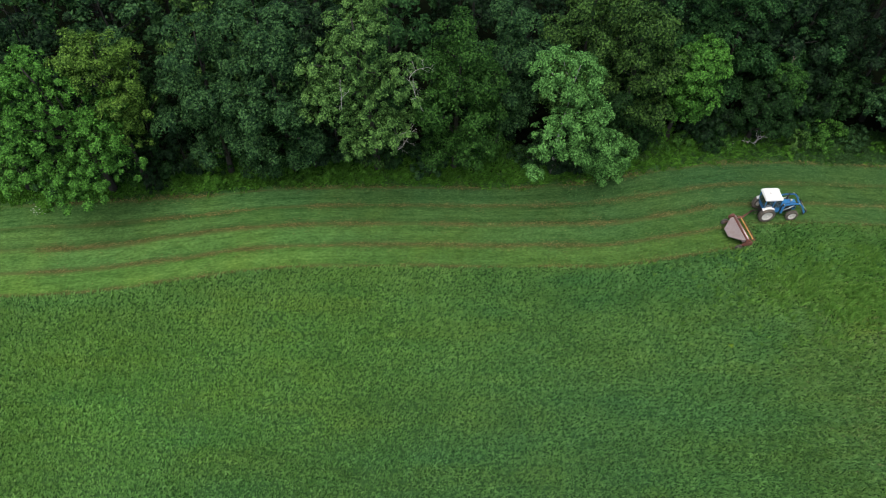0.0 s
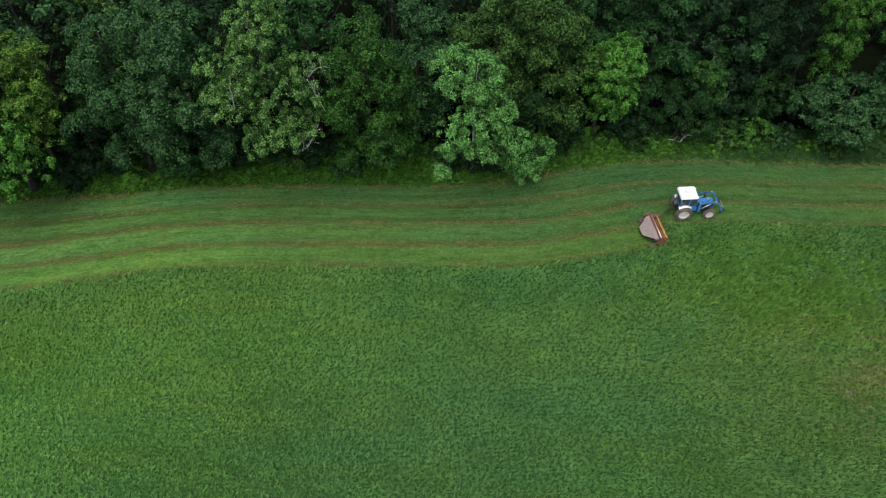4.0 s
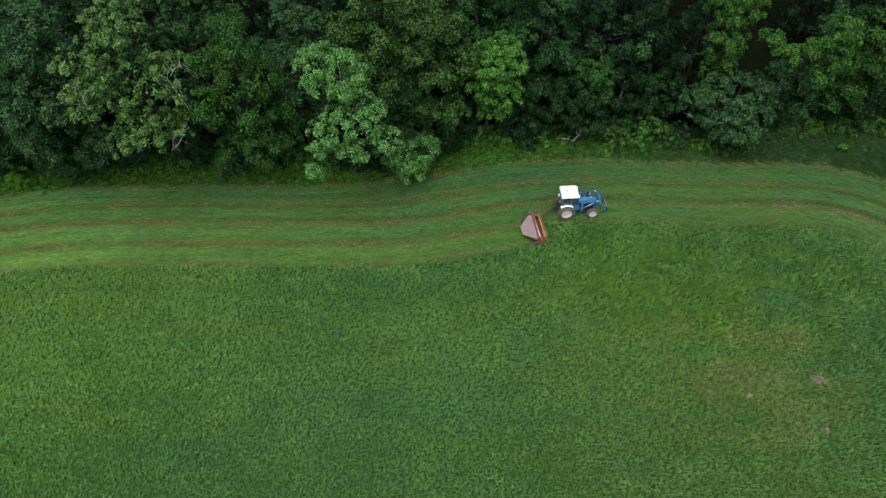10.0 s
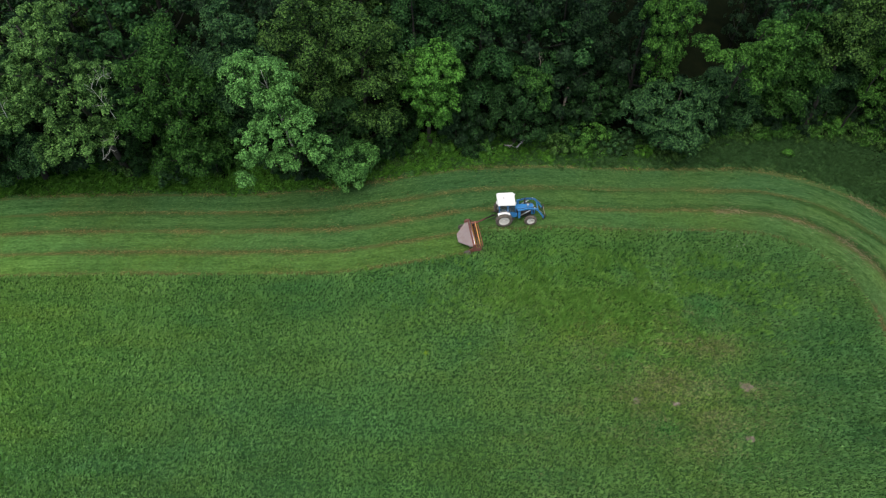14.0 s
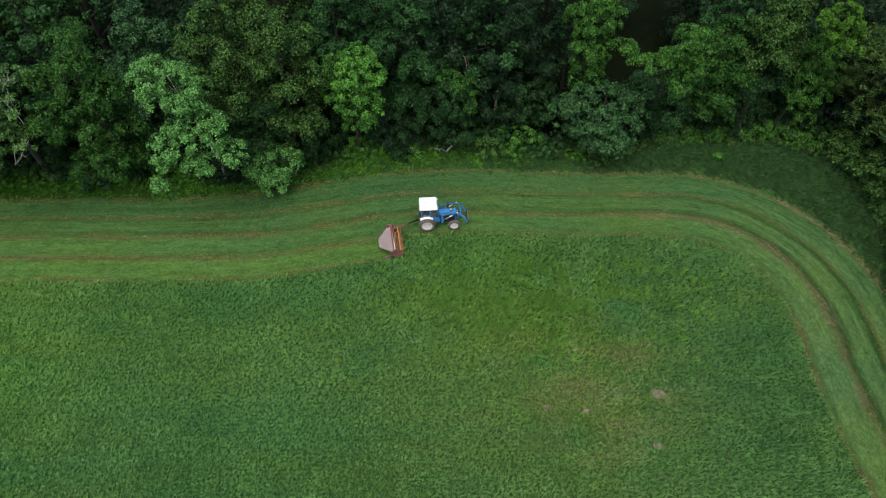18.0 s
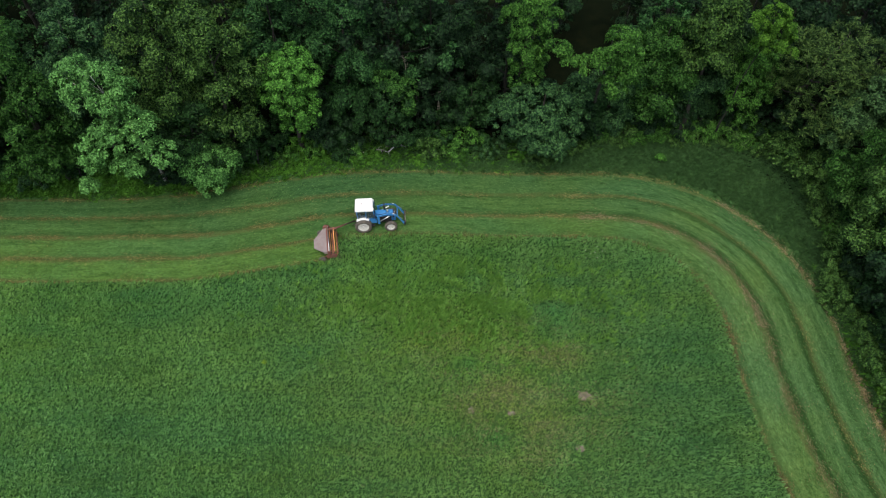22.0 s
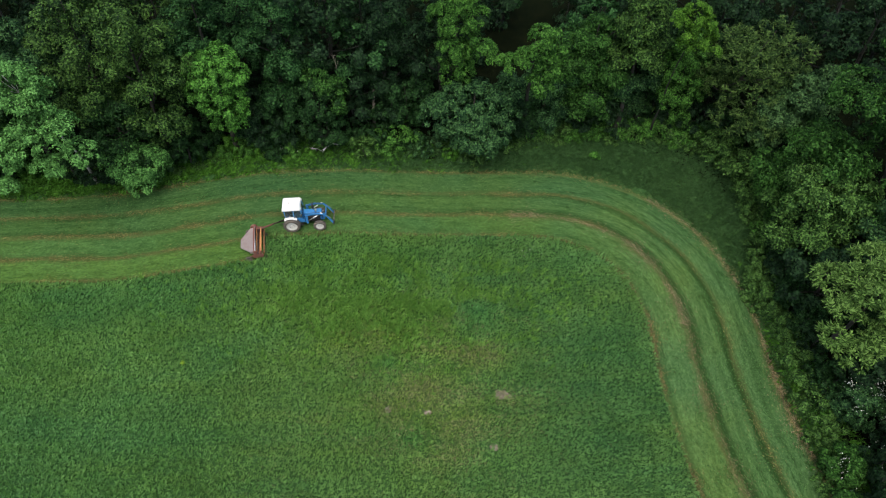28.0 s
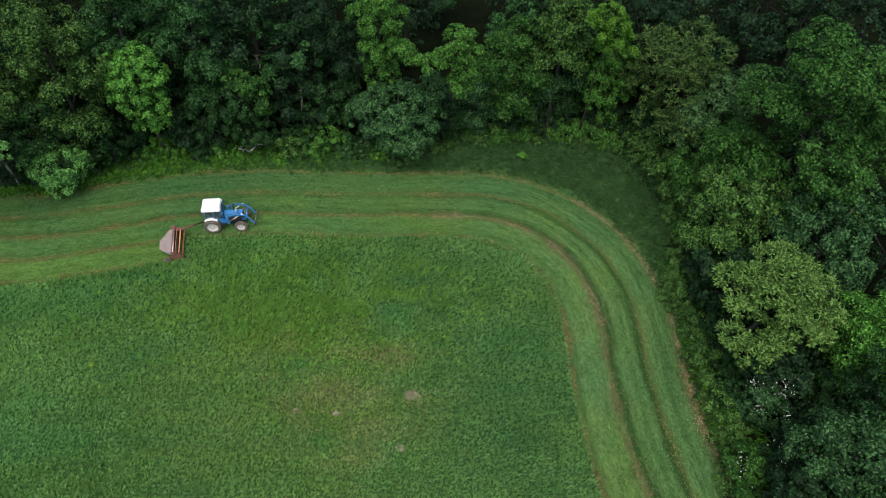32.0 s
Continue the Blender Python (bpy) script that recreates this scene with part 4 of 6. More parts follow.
tree((13.9, 47.5), [(0, -0.4, 3.3, 2.0, 1.6), (1.3, 0.0, 2.9, 1.5, 1.4), (-1.4, 0.0, 3.6, 1.5, 1.6), (0.2, -1.0, 2.0, 1.6, 1.2)], LEAF_TEAL,
     "low blue-green bushy tree hanging over the mown edge", 6400, (0.25, 0.18), 0.5, 0.12, seed=20, back=1.2)
standing_tree(11.4, 51.4, 17.2, 4.0, LEAF_OLIVE, "tall olive green broadleaf tree with small leaves", 11000, 21, leaf=(0.28, 0.2))
standing_tree(15.6, 50.6, 16.2, 4.0, LEAF_OLIVE, "tall olive green broadleaf tree with small leaves", 11000, 22, leaf=(0.28, 0.2))
standing_tree(13.0, 48.6, 9.5, 3.0, LEAF_DARK, "dark green understorey tree", 5200, 23)
tree((21.2, 52.4), [(0.2, -1.0, 9.0, 2.1, 2.3), (0.9, -0.8, 10.8, 1.4, 1.2), (-0.8, -1.0, 9.8, 1.4, 1.5), (0.8, -1.6, 6.8, 1.9, 1.9), (-0.9, -1.2, 7.4, 1.6, 1.7), (1.7, -0.8, 9.2, 1.4, 1.7), (0.4, -0.8, 4.8, 1.5, 1.5)], LEAF_BRIGHT,
     "narrow bright green broadleaf tree with dense foliage", 9500, (0.26, 0.19), 0.45, seed=24)
standing_tree(20.0, 55.2, 17.0, 3.8, LEAF_BLUE, "tall blue-green broadleaf tree", 8500, 25)
standing_tree(25.8, 55.6, 15.5, 3.6, LEAF_BLUE, "blue-green broadleaf tree with clumped foliage", 8000, 26)
tree((29.4, 53.0), [(0, -0.4, 5.8, 2.3, 2.5), (-1.0, -0.8, 4.4, 1.9, 2.0), (0.8, -0.9, 3.2, 2.1, 1.8)], LEAF_DARK,
     "small dark tree smothered in climbing vines", 5800, (0.26, 0.18), 0.5, seed=27)
tree((30.2, 52.8), [(0, -0.4, 7.8, 1.3, 0.9), (1.2, -0.6, 6.2, 1.0, 1.8), (-1.0, -0.3, 8.2, 0.9, 0.7)], LEAF_VINE, "mid green vine mound draped over a small tree", 2600, (0.24, 0.18), 0.4, 0.08, seed=28)
standing_tree(35.2, 58.6, 12.5, 3.4, LEAF_SHADED, "broadleaf tree standing back in the wood, leaves darkened for shade", 6500, 29)
tree((41.8, 55.8), [(0.3, -0.8, 12.8, 2.2, 2.2), (0.5, -1.0, 9.8, 1.9, 2.3), (0.5, -1.0, 7.0, 1.5, 2.2), (-0.2, -0.4, 15.0, 2.5, 1.7), (1.4, -0.8, 8.6, 0.8, 2.0)], LEAF_IVY,
     "tree trunk wrapped in a hanging column of green vines", 9800, (0.24, 0.17), 0.45, seed=30)
tree((43.4, 52.2), [(0, -0.4, 5.4, 2.8, 1.9), (2.2, -0.2, 4.8, 2.0, 1.6), (-2.4, 0.0, 4.6, 2.0, 1.7), (0.6, -1.4, 3.4, 2.4, 1.5), (3.2, 0.2, 7.2, 1.4, 1.4)], LEAF_MID,
     "spreading low green tree with drooping leaf sprays", 8200, (0.42, 0.20), 0.6, seed=31)
tree((48.8, 51.6), [(0, -2.0, 14.2, 1.3, 1.2), (0.5, -1.8, 12.8, 1.4, 1.2), (0.7, -1.6, 11.2, 1.2, 1.1), (0.3, -1.5, 9.6, 1.1, 0.9), (-1.2, -1.4, 12.0, 0.9, 0.7), (-2.4, -1.0, 11.4, 0.8, 0.6), (-3.6, -0.8, 11.6, 0.8, 0.6), (-4.7, -0.6, 12.4, 0.9, 0.8)],
     LEAF_IVY, "bright green vine-hung tree rising from the wood's edge", 5600, (0.25, 0.18), 0.45, seed=32, back=2.6)
standing_tree(50.6, 55.4, 6.5, 2.6, LEAF_MID, "small mid green tree at the wood's edge", 5200, 33)
standing_tree(54.6, 55.4, 12.4, 3.4, LEAF_VINE, "mid green broadleaf tree with clumped foliage", 9800, 34)
standing_tree(58.0, 54.6, 15.4, 2.4, LEAF_OLIVE, "tall olive green broadleaf tree", 6000, 35, base=0.5)
standing_tree(58.6, 57.0, 10.5, 3.0, LEAF_MID, "mid green broadleaf tree near the field's corner", 6500, 48)
tree((61.2, 53.4), [(-0.7, -2.6, 16.0, 1.0, 0.8), (0.2, -2.8, 15.0, 1.0, 0.7), (0.8, -2.8, 13.9, 0.9, 0.7), (-0.7, -2.5, 14.2, 0.7, 0.6), (1.4, -2.6, 12.7, 0.7, 0.6), (-1.6, -2.2, 15.2, 0.7, 0.6), (-0.2, -2.0, 12.6, 0.8, 0.7)],
     LEAF_LIME, "lime green tree top catching the light over the wood", 3600, (0.24, 0.17), 0.4, 0.1, SHADED_BARK, 49, back=0.6)
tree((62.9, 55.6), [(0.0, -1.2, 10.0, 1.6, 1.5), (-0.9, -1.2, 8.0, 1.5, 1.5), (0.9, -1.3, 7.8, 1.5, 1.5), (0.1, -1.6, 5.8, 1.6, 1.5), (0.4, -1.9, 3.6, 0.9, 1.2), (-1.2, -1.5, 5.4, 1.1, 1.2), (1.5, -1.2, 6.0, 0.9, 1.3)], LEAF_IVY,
     "mid green tree hung with small-leaved vines", 7200, (0.22, 0.16), 0.42, 0.12, SHADED_BARK, 50)
standing_tree(62.0, 58.4, 11.0, 3.0, LEAF_DARK, "dark green broadleaf tree at the field's corner", 7000, 36)
tree((68.0, 53.4), [(x, y - 1.0, z, rx, rz * 0.8) for x, y, z, rx, rz in round_lobes(12.8, 4.8, 237, 0.42, 22)[1:]],
     LEAF_RUST, "olive-brown tree with long feathery leaf sprays", 15000, (0.36, 0.095), 0.65, seed=37, low=-0.2, star=20, back=2.2)
tree((71.4, 50.2), [(0, -1.2, 9.2, 1.8, 1.5), (-1.8, -1.2, 7.6, 1.5, 1.3), (1.8, -0.6, 9.0, 1.5, 1.3), (-2.6, -1.8, 5.8, 1.4, 1.2), (-0.6, -1.8, 7.2, 1.5, 1.2), (2.6, 0.2, 10.0, 1.2, 1.0), (0.8, -2.0, 6.6, 1.5, 1.2)], LEAF_SAGE, "greyish blue-green tree at the field's corner", 6800, (0.4, 0.2), 0.65, seed=38)
standing_tree(74.8, 40.2, 20.6, 6.2, LEAF_VINE, "very large mid green tree beside the field", 21000, 39, base=0.22, leaf=(0.3, 0.22))
standing_tree(69.8, 38.6, 10.6, 3.8, LEAF_EDGE, "mid green tree beside the mown border", 11500, 40, leaf=(0.27, 0.19), base=0.12)
standing_tree(70.6, 43.6, 10.0, 3.4, LEAF_VINE, "mid green tree beside the mown border", 8500, 41, leaf=(0.27, 0.19), base=0.12)
tree((69.6, 29.6), [(x - 0.2, y - 1.2, z, r * 0.9, r * 0.62) for x, y, z, r in
                    ((1.3, 3.4, 9.2, 1.2), (0.2, 3.0, 9.6, 1.1), (2.4, 2.4, 9.0, 1.1), (-2.6, 1.9, 8.8, 1.2), (-1.3, 1.5, 9.6, 1.1), (0.2, 0.9, 10.4, 1.3), (1.2, -0.2, 10.2, 1.2), (2.9, 0.6, 9.4, 1.1), (3.3, -0.9, 8.6, 1.0),
                     (-1.0, -0.3, 9.8, 1.2), (1.1, -2.6, 8.8, 1.1), (0.3, -1.5, 9.4, 1.1), (-3.0, -2.0, 7.4, 1.1), (-1.9, -3.0, 6.8, 1.2), (-2.5, -0.4, 8.6, 1.1), (2.4, -2.2, 8.0, 1.0), (-0.6, -2.6, 7.6, 1.2), (0.4, 0.2, 7.6, 1.9))],
     LEAF_YELLOW, "yellow-green tree with starry clusters of long leaves", 11500, (0.33, 0.105), 0.42, seed=42, low=-0.15, star=18)
standing_tree(74.6, 33.4, 12.6, 3.8, LEAF_MID, "mid green broadleaf tree behind the border", 7500, 43)
standing_tree(75.8, 26.6, 10.2, 3.0, LEAF_BRIGHT, "bright green broadleaf tree in the wood", 9000, 44, leaf=(0.25, 0.18))
standing_tree(72.2, 18.6, 9.6, 3.4, LEAF_MID, "mid green tree beside the mown border", 8800, 45, leaf=(0.27, 0.19), base=0.15)
standing_tree(76.0, 20.4, 13.0, 4.0, LEAF_DARK, "dark green broadleaf tree in the wood", 8500, 46, leaf=(0.27, 0.19))
standing_tree(70.6, 12.0, 9.0, 3.2, LEAF_MID, "mid green tree beside the mown border", 6500, 47, leaf=(0.27, 0.19), base=0.15)

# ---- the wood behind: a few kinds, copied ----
PROTOS = [standing_tree(-36.0, 50.0, 16.0, 4.4, LEAF_SHADED, "broadleaf tree deep in the wood, leaves coloured dark for shade", 3300, 61, leaf=(0.38, 0.27), bark=SHADED_BARK, group="trees of the wood"),
          standing_tree(-29.0, 52.0, 17.0, 4.6, LEAF_MID, "mid green broadleaf tree deep in the wood", 3300, 62, leaf=(0.38, 0.27), bark=SHADED_BARK, group="trees of the wood"),
          standing_tree(-21.5, 54.5, 16.0, 4.4, LEAF_OLIVE, "olive green broadleaf tree deep in the wood", 3300, 63, leaf=(0.38, 0.27), bark=SHADED_BARK, group="trees of the wood"),
          standing_tree(-13.0, 52.5, 17.5, 4.5, LEAF_SHADED, "broadleaf tree deep in the wood, leaves coloured dark for shade", 3300, 64, leaf=(0.38, 0.27), bark=SHADED_BARK, group="trees of the wood"),
          standing_tree(-5.5, 53.0, 17.0, 4.3, LEAF_BLUE, "blue-green broadleaf tree deep in the wood", 3300, 65, leaf=(0.38, 0.27), bark=SHADED_BARK, group="trees of the wood")]
_pick = random.Random(5)


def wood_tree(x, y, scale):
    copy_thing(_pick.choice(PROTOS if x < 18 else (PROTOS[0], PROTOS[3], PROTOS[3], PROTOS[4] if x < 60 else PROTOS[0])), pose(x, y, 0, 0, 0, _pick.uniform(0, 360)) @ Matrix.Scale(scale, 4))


for row, (y0, gap) in enumerate(((58.5, 6.6), (64.5, 7.2), (71.0, 8.0))):
    x = -52.0 + 2.2 * row
    while x < 96:
        if not (row == 0 and -9 < x < -3 or row < 2 and 43.0 + 2 * row < x < 50.8 + row):
            wood_tree(x + _pick.uniform(-1.2, 1.2), y0 + _pick.uniform(-1.4, 1.4), _pick.uniform(0.86, 1.08) * (0.9 if x > 20 else 1.0))
        x += gap
for x, y in ((-43.5, 46.0), (-50.0, 43.0), (-47.0, 51.5), (-38.0, 44.5), (-57.0, 48.0), (30.5, 58.0), (66.5, 58.5), (74.0, 55.0), (80.5, 50.0), (82.0, 43.0),
             (82.5, 36.0), (81.0, 29.0), (82.0, 22.0), (80.0, 15.0), (76.5, 8.0), (83.0, 8.5), (89.0, 40.0), (89.5, 30.0), (89.0, 19.0), (69.5, 5.0), (73.0, -2.0), (80.0, -1.0)):
    wood_tree(x, y, _pick.uniform(0.8, 1.0))

for x, y, s in ((46.4, 72.5, 0.4), (54.2, 68.5, 0.5)):
    copy_thing(PROTOS[0], pose(x, y, 0, 0, 0, _pick.uniform(0, 360)) @ Matrix.Scale(s, 4))

# ---- shrubs of the margin ----
SHRUBS = [shrub((-21.0, 45.6), 1.5, 1.7, WEEDS, "leafy green shrub at the wood's edge", seed=71),
          shrub((-2.0, 47.2), 1.7, 2.4, LEAF_MID, "mid green shrub at the wood's edge", 1200, 72),
          shrub((25.0, 51.6), 1.5, 1.8, LEAF_DARK, "dark green shrub at the wood's edge", seed=73),
          shrub((37.0, 53.2), 1.9, 2.0, LEAF_IVY, "bright weedy shrub at the wood's edge", 1200, 74),
          shrub((61.5, 55.6), 1.7, 2.4, LEAF_EDGE, "mid green shrub at the field's corner", 1200, 75),
          shrub((57.5, 55.0), 1.5, 1.3, LEAF_EDGE, "low ivy green shrub at the field's corner", 1200, 70),
          shrub((64.0, 54.0), 1.4, 1.6, LEAF_IVY, "low bright green shrub at the field's corner", 1200, 69)]
UNDER = [tree((-10.5, 48.6), round_lobes(7.0, 2.6, 91, 0.0, 8), LEAF_SHADED, "understorey tree at the wood's edge, leaves coloured dark for shade", 2600, (0.28, 0.20), 0.55, 0.1, seed=91, low=-0.8, group="understorey trees"),
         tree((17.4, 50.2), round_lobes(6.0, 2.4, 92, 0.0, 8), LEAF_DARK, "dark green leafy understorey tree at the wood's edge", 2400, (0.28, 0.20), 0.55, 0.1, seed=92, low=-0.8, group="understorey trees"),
         tree((46.5, 53.6), round_lobes(5.4, 2.4, 93, 0.0, 8), LEAF_SHADED, "understorey tree at the wood's edge, leaves coloured dark for shade", 2300, (0.28, 0.20), 0.55, 0.1, seed=93, low=-0.8, group="understorey trees")]


def scatter(count, near, far, apart, seed):
    """Places in the belt that lies near to far metres outside the old crop edge, kept apart."""
    rng = np.random.default_rng(seed)
    xy = np.c_[rng.uniform(-50, 92, count), rng.uniform(-4, 62, count)]
    d, run = to_edge(xy)
    out = []
    for q, e in zip(xy, d):
        if near < e < far and all((q[0] - o[0]) ** 2 + (q[1] - o[1]) ** 2 > apart ** 2 for o in out):
            out.append(q)
    return out


def gap_in_wood(q):
    return 43.0 < q[0] < 52.5 and q[1] > 55.2 or 33.0 < q[0] < 36.0 and q[1] > 56.0


def beyond_margin(q, slack=0.0):
    """Whether q lies past the wide grassy corner of the field."""
    if q[0] < 44:
        return True
    if q[1] > 47:
        return q[1] > np.interp(q[0], (44, 49, 55, 61, 66, 68.4), (52.6, 53.8, 54.4, 54.2, 52.8, 49.5)) - slack
    return q[0] > np.interp(q[1], (18, 27.5, 35, 41, 47), (66.4, 66.0, 66.2, 68.0, 68.8)) - slack


NAMED = ((29.5, 51.8, 3.0), (21.4, 51.4, 2.4), (43.4, 50.6, 3.2), (13.7, 47.0, 2.0), (41.2, 53.5, 2.0), (48.8, 50.0, 1.5))


def clear_of_named(q):
    return all(math.hypot(q[0] - x, q[1] - y) > r for x, y, r in NAMED)


for q in scatter(14000, 8.9, 19.0, 1.45, 3):
    d = to_edge(q[None])[0][0]
    if q[0] < 44 and not 9.5 < d < 12.6 or q[0] >= 44 and (not beyond_margin(q) or beyond_margin(q - (0, 3.0) if q[1] > 47 else q - (2.6, 0))):
        continue
    if not gap_in_wood(q) and math.hypot(q[0] - 30.6, q[1] - 51.6) > 2.2:
        copy_thing(_pick.choice(SHRUBS[:5] if q[0] < 42 else SHRUBS[4:] if q[1] > 45 else SHRUBS[4:6]), pose(q[0], q[1], 0, 0, 0, _pick.uniform(0, 360)) @ Matrix.Scale(_pick.uniform(0.6, 1.0), 4))
for q in scatter(6000, 10.6, 20.0, 3.9, 4):
    if not gap_in_wood(q) and clear_of_named(q) and beyond_margin(q, -1.2) and (q[0] > 60 or to_edge(q[None])[0][0] > 11.8):
        copy_thing(_pick.choice(UNDER if q[0] < 22 else UNDER[::2]), pose(q[0], q[1], 0, 0, 0, _pick.uniform(0, 360)) @ Matrix.Scale(_pick.uniform(0.75, 1.2), 4))
for x, y, s in ((-31.6, 45.4, 0.8), (-29.2, 45.6, 0.8), (-26.6, 46.0, 0.9), (-24.0, 46.6, 0.8), (-15.6, 47.6, 0.75), (-12.6, 47.8, 0.75), (-8.0, 48.0, 0.7), (-5.4, 48.0, 0.7), (-1.2, 48.4, 0.7), (1.4, 48.3, 0.7),
                (7.6, 47.8, 0.6), (9.6, 47.4, 0.55), (11.4, 47.6, 0.55), (49.2, 54.6, 0.9), (47.4, 53.8, 0.8), (70.2, 31.0, 0.6), (68.6, 29.6, 0.5), (70.0, 26.6, 0.6), (71.6, 25.6, 0.7), (72.6, 28.0, 0.8), (73.4, 23.4, 0.8), (71.2, 22.4, 0.6), (61.6, 56.2, 0.75), (64.4, 55.6, 0.7), (67.4, 53.6, 0.7)):
    copy_thing(UNDER[int(x) % 3], pose(x, y, 0, 0, 0, _pick.uniform(0, 360)) @ Matrix.Scale(s, 4))
for row, (out, size) in enumerate(((1.1, 0.55), (3.0, 0.8))):
    x = 44.6 + row
    while x < 69.5:
        y = np.interp(x, (44, 49, 55, 61, 66, 69.5), (52.6, 53.8, 54.4, 54.2, 52.8, 49.0)) + out + _pick.uniform(-0.3, 0.3)
        copy_thing(UNDER[_pick.choice((0, 1, 1, 2))], pose(x, y, 0, 0, 0, _pick.uniform(0, 360)) @ Matrix.Scale(size * _pick.uniform(0.8, 1.15), 4))
        x += _pick.uniform(1.8, 2.4)
x = 45.0
while x < 66:
    y = np.interp(x, (44, 49, 55, 61, 66), (52.6, 53.8, 54.4, 54.2, 52.8)) - 0.5 + _pick.uniform(-0.5, 0.3)
    copy_thing(SHRUBS[_pick.choice((5, 5, 6))], pose(x, y, 0, 0, 0, _pick.uniform(0, 360)) @ Matrix.Scale(_pick.uniform(0.5, 0.85), 4))
    x += _pick.uniform(1.1, 1.9)
x = 50.0
while x < 67:
    y = np.interp(x, (44, 49, 55, 61, 66), (52.6, 53.8, 54.4, 54.2, 52.8)) + _pick.uniform(0.3, 1.2)
    copy_thing(SHRUBS[_pick.choice((5, 6, 6))], pose(x, y, 0, 0, 0, _pick.uniform(0, 360)) @ Matrix.Scale(_pick.uniform(0.9, 1.25), 4))
    x += _pick.uniform(1.0, 1.6)
y = 15.0
while y < 36.0:
    x = np.interp(y, (15, 20, 27.5, 35), (68.0, 67.6, 67.3, 67.2)) + _pick.uniform(-0.3, 0.9)
    copy_thing(SHRUBS[_pick.choice((4, 5, 5, 6))], pose(x, y, 0, 0, 0, _pick.uniform(0, 360)) @ Matrix.Scale(_pick.uniform(0.45, 0.8), 4))
    y += _pick.uniform(0.9, 1.6)
y = 34.0
while y < 53.5:
    x = np.interp(y, (34, 41, 47, 50, 53.5), (66.6, 68.6, 69.2, 68.8, 66.6)) + _pick.uniform(-0.2, 0.6)
    copy_thing(SHRUBS[_pick.choice((4, 5, 5, 6))], pose(x - 0.6, y, 0, 0, 0, _pick.uniform(0, 360)) @ Matrix.Scale(_pick.uniform(0.6, 0.95), 4))
    copy_thing(UNDER[_pick.choice((0, 1))], pose(x + 1.2, y + 0.5, 0, 0, 0, _pick.uniform(0, 360)) @ Matrix.Scale(_pick.uniform(0.45, 0.65), 4))
    y += _pick.uniform(1.3, 1.9)
for x, y, s in ((23.6, 52.4, 0.75), (24.8, 53.2, 0.85), (18.6, 51.6, 0.75), (25.9, 52.4, 0.6), (22.6, 54.0, 1.0), (-26.4, 44.4, 0.45), (54.4, 54.7, 0.6), (48.8, 53.3, 0.65), (57.6, 54.1, 0.5), (37.4, 55.2, 0.9), (39.0, 55.8, 0.95), (36.0, 55.6, 0.85), (68.0, 27.2, 0.5), (67.8, 25.4, 0.45), (68.4, 33.0, 0.55), (68.2, 31.0, 0.5), (69.0, 35.4, 0.6), (69.8, 20.2, 0.6), (70.4, 46.6, 0.7), (70.6, 36.4, 0.6)):
    copy_thing(UNDER[int(y) % 2], pose(x, y, 0, 0, 0, _pick.uniform(0, 360)) @ Matrix.Scale(s, 4))
for x in np.arange(-26.0, 34.0, 2.1):
    y = np.interp(x, EDGE[:, 0][:STOP + 60], EDGE[:, 1][:STOP + 60]) + _pick.uniform(8.6, 10.4)
    copy_thing(SHRUBS[_pick.choice((0, 0, 5))], pose(x + _pick.uniform(-0.8, 0.8), y, 0, 0, 0, _pick.uniform(0, 360)) @ Matrix.Scale(_pick.uniform(0.32, 0.6), 4))
for y in np.arange(12.0, 46.0, 2.3):
    for x in np.arange(69.6, 78.0, 2.4):
        copy_thing(_pick.choice((UNDER[1], UNDER[1], SHRUBS[1], SHRUBS[4])), pose(x + _pick.uniform(-0.9, 0.9), y + _pick.uniform(-0.9, 0.9), 0, 0, 0, _pick.uniform(0, 360)) @ Matrix.Scale(_pick.uniform(0.5, 0.85), 4))
for x, y, s in ((67.4, 51.6, 1.25), (68.6, 50.2, 1.4), (69.2, 48.4, 1.3), (68.8, 46.6, 1.2), (69.8, 45.2, 1.4), (68.6, 44.0, 1.1), (67.8, 49.2, 0.9), (66.2, 52.2, 1.1), (70.4, 49.8, 1.5)):
    copy_thing(SHRUBS[4], pose(x, y, 0, 0, 0, _pick.uniform(0, 360)) @ Matrix.Scale(s, 4))
shrub((55.3, 50.9), 0.35, 0.9, LEAF_BRIGHT, "small lime green bush in the dark margin", 420, 76, group="")
shrub((67.0, 26.4), 0.5, 1.0, LEAF_LIME, "small lime green bush beside the mown border", 350, 77, group="")
weed = thing("weed", (21.45, 28.57, 0), "yellow-green broad-leaved weed standing in the grass", "weed")
part("stem", tube([(0, 0, -0.02), (0.01, 0.0, 0.4), (0.0, 0.02, 0.68)], [0.014, 0.012, 0.008], 5), LEAF_WEED, weed)
for k in range(9):
    a = 2.4 * k
    part("leaf", leaf_mesh("leaf", np.array([[0.11 * math.cos(a), 0.11 * math.sin(a), 0.50 + 0.02 * k]]), np.array([[0.35 * math.cos(a), 0.35 * math.sin(a), 1.0]]), 0.24, 0.09, LEAF_WEED, RNG, 0.2,
                           np.array([[math.cos(a), math.sin(a), -0.2]])), LEAF_WEED, weed)


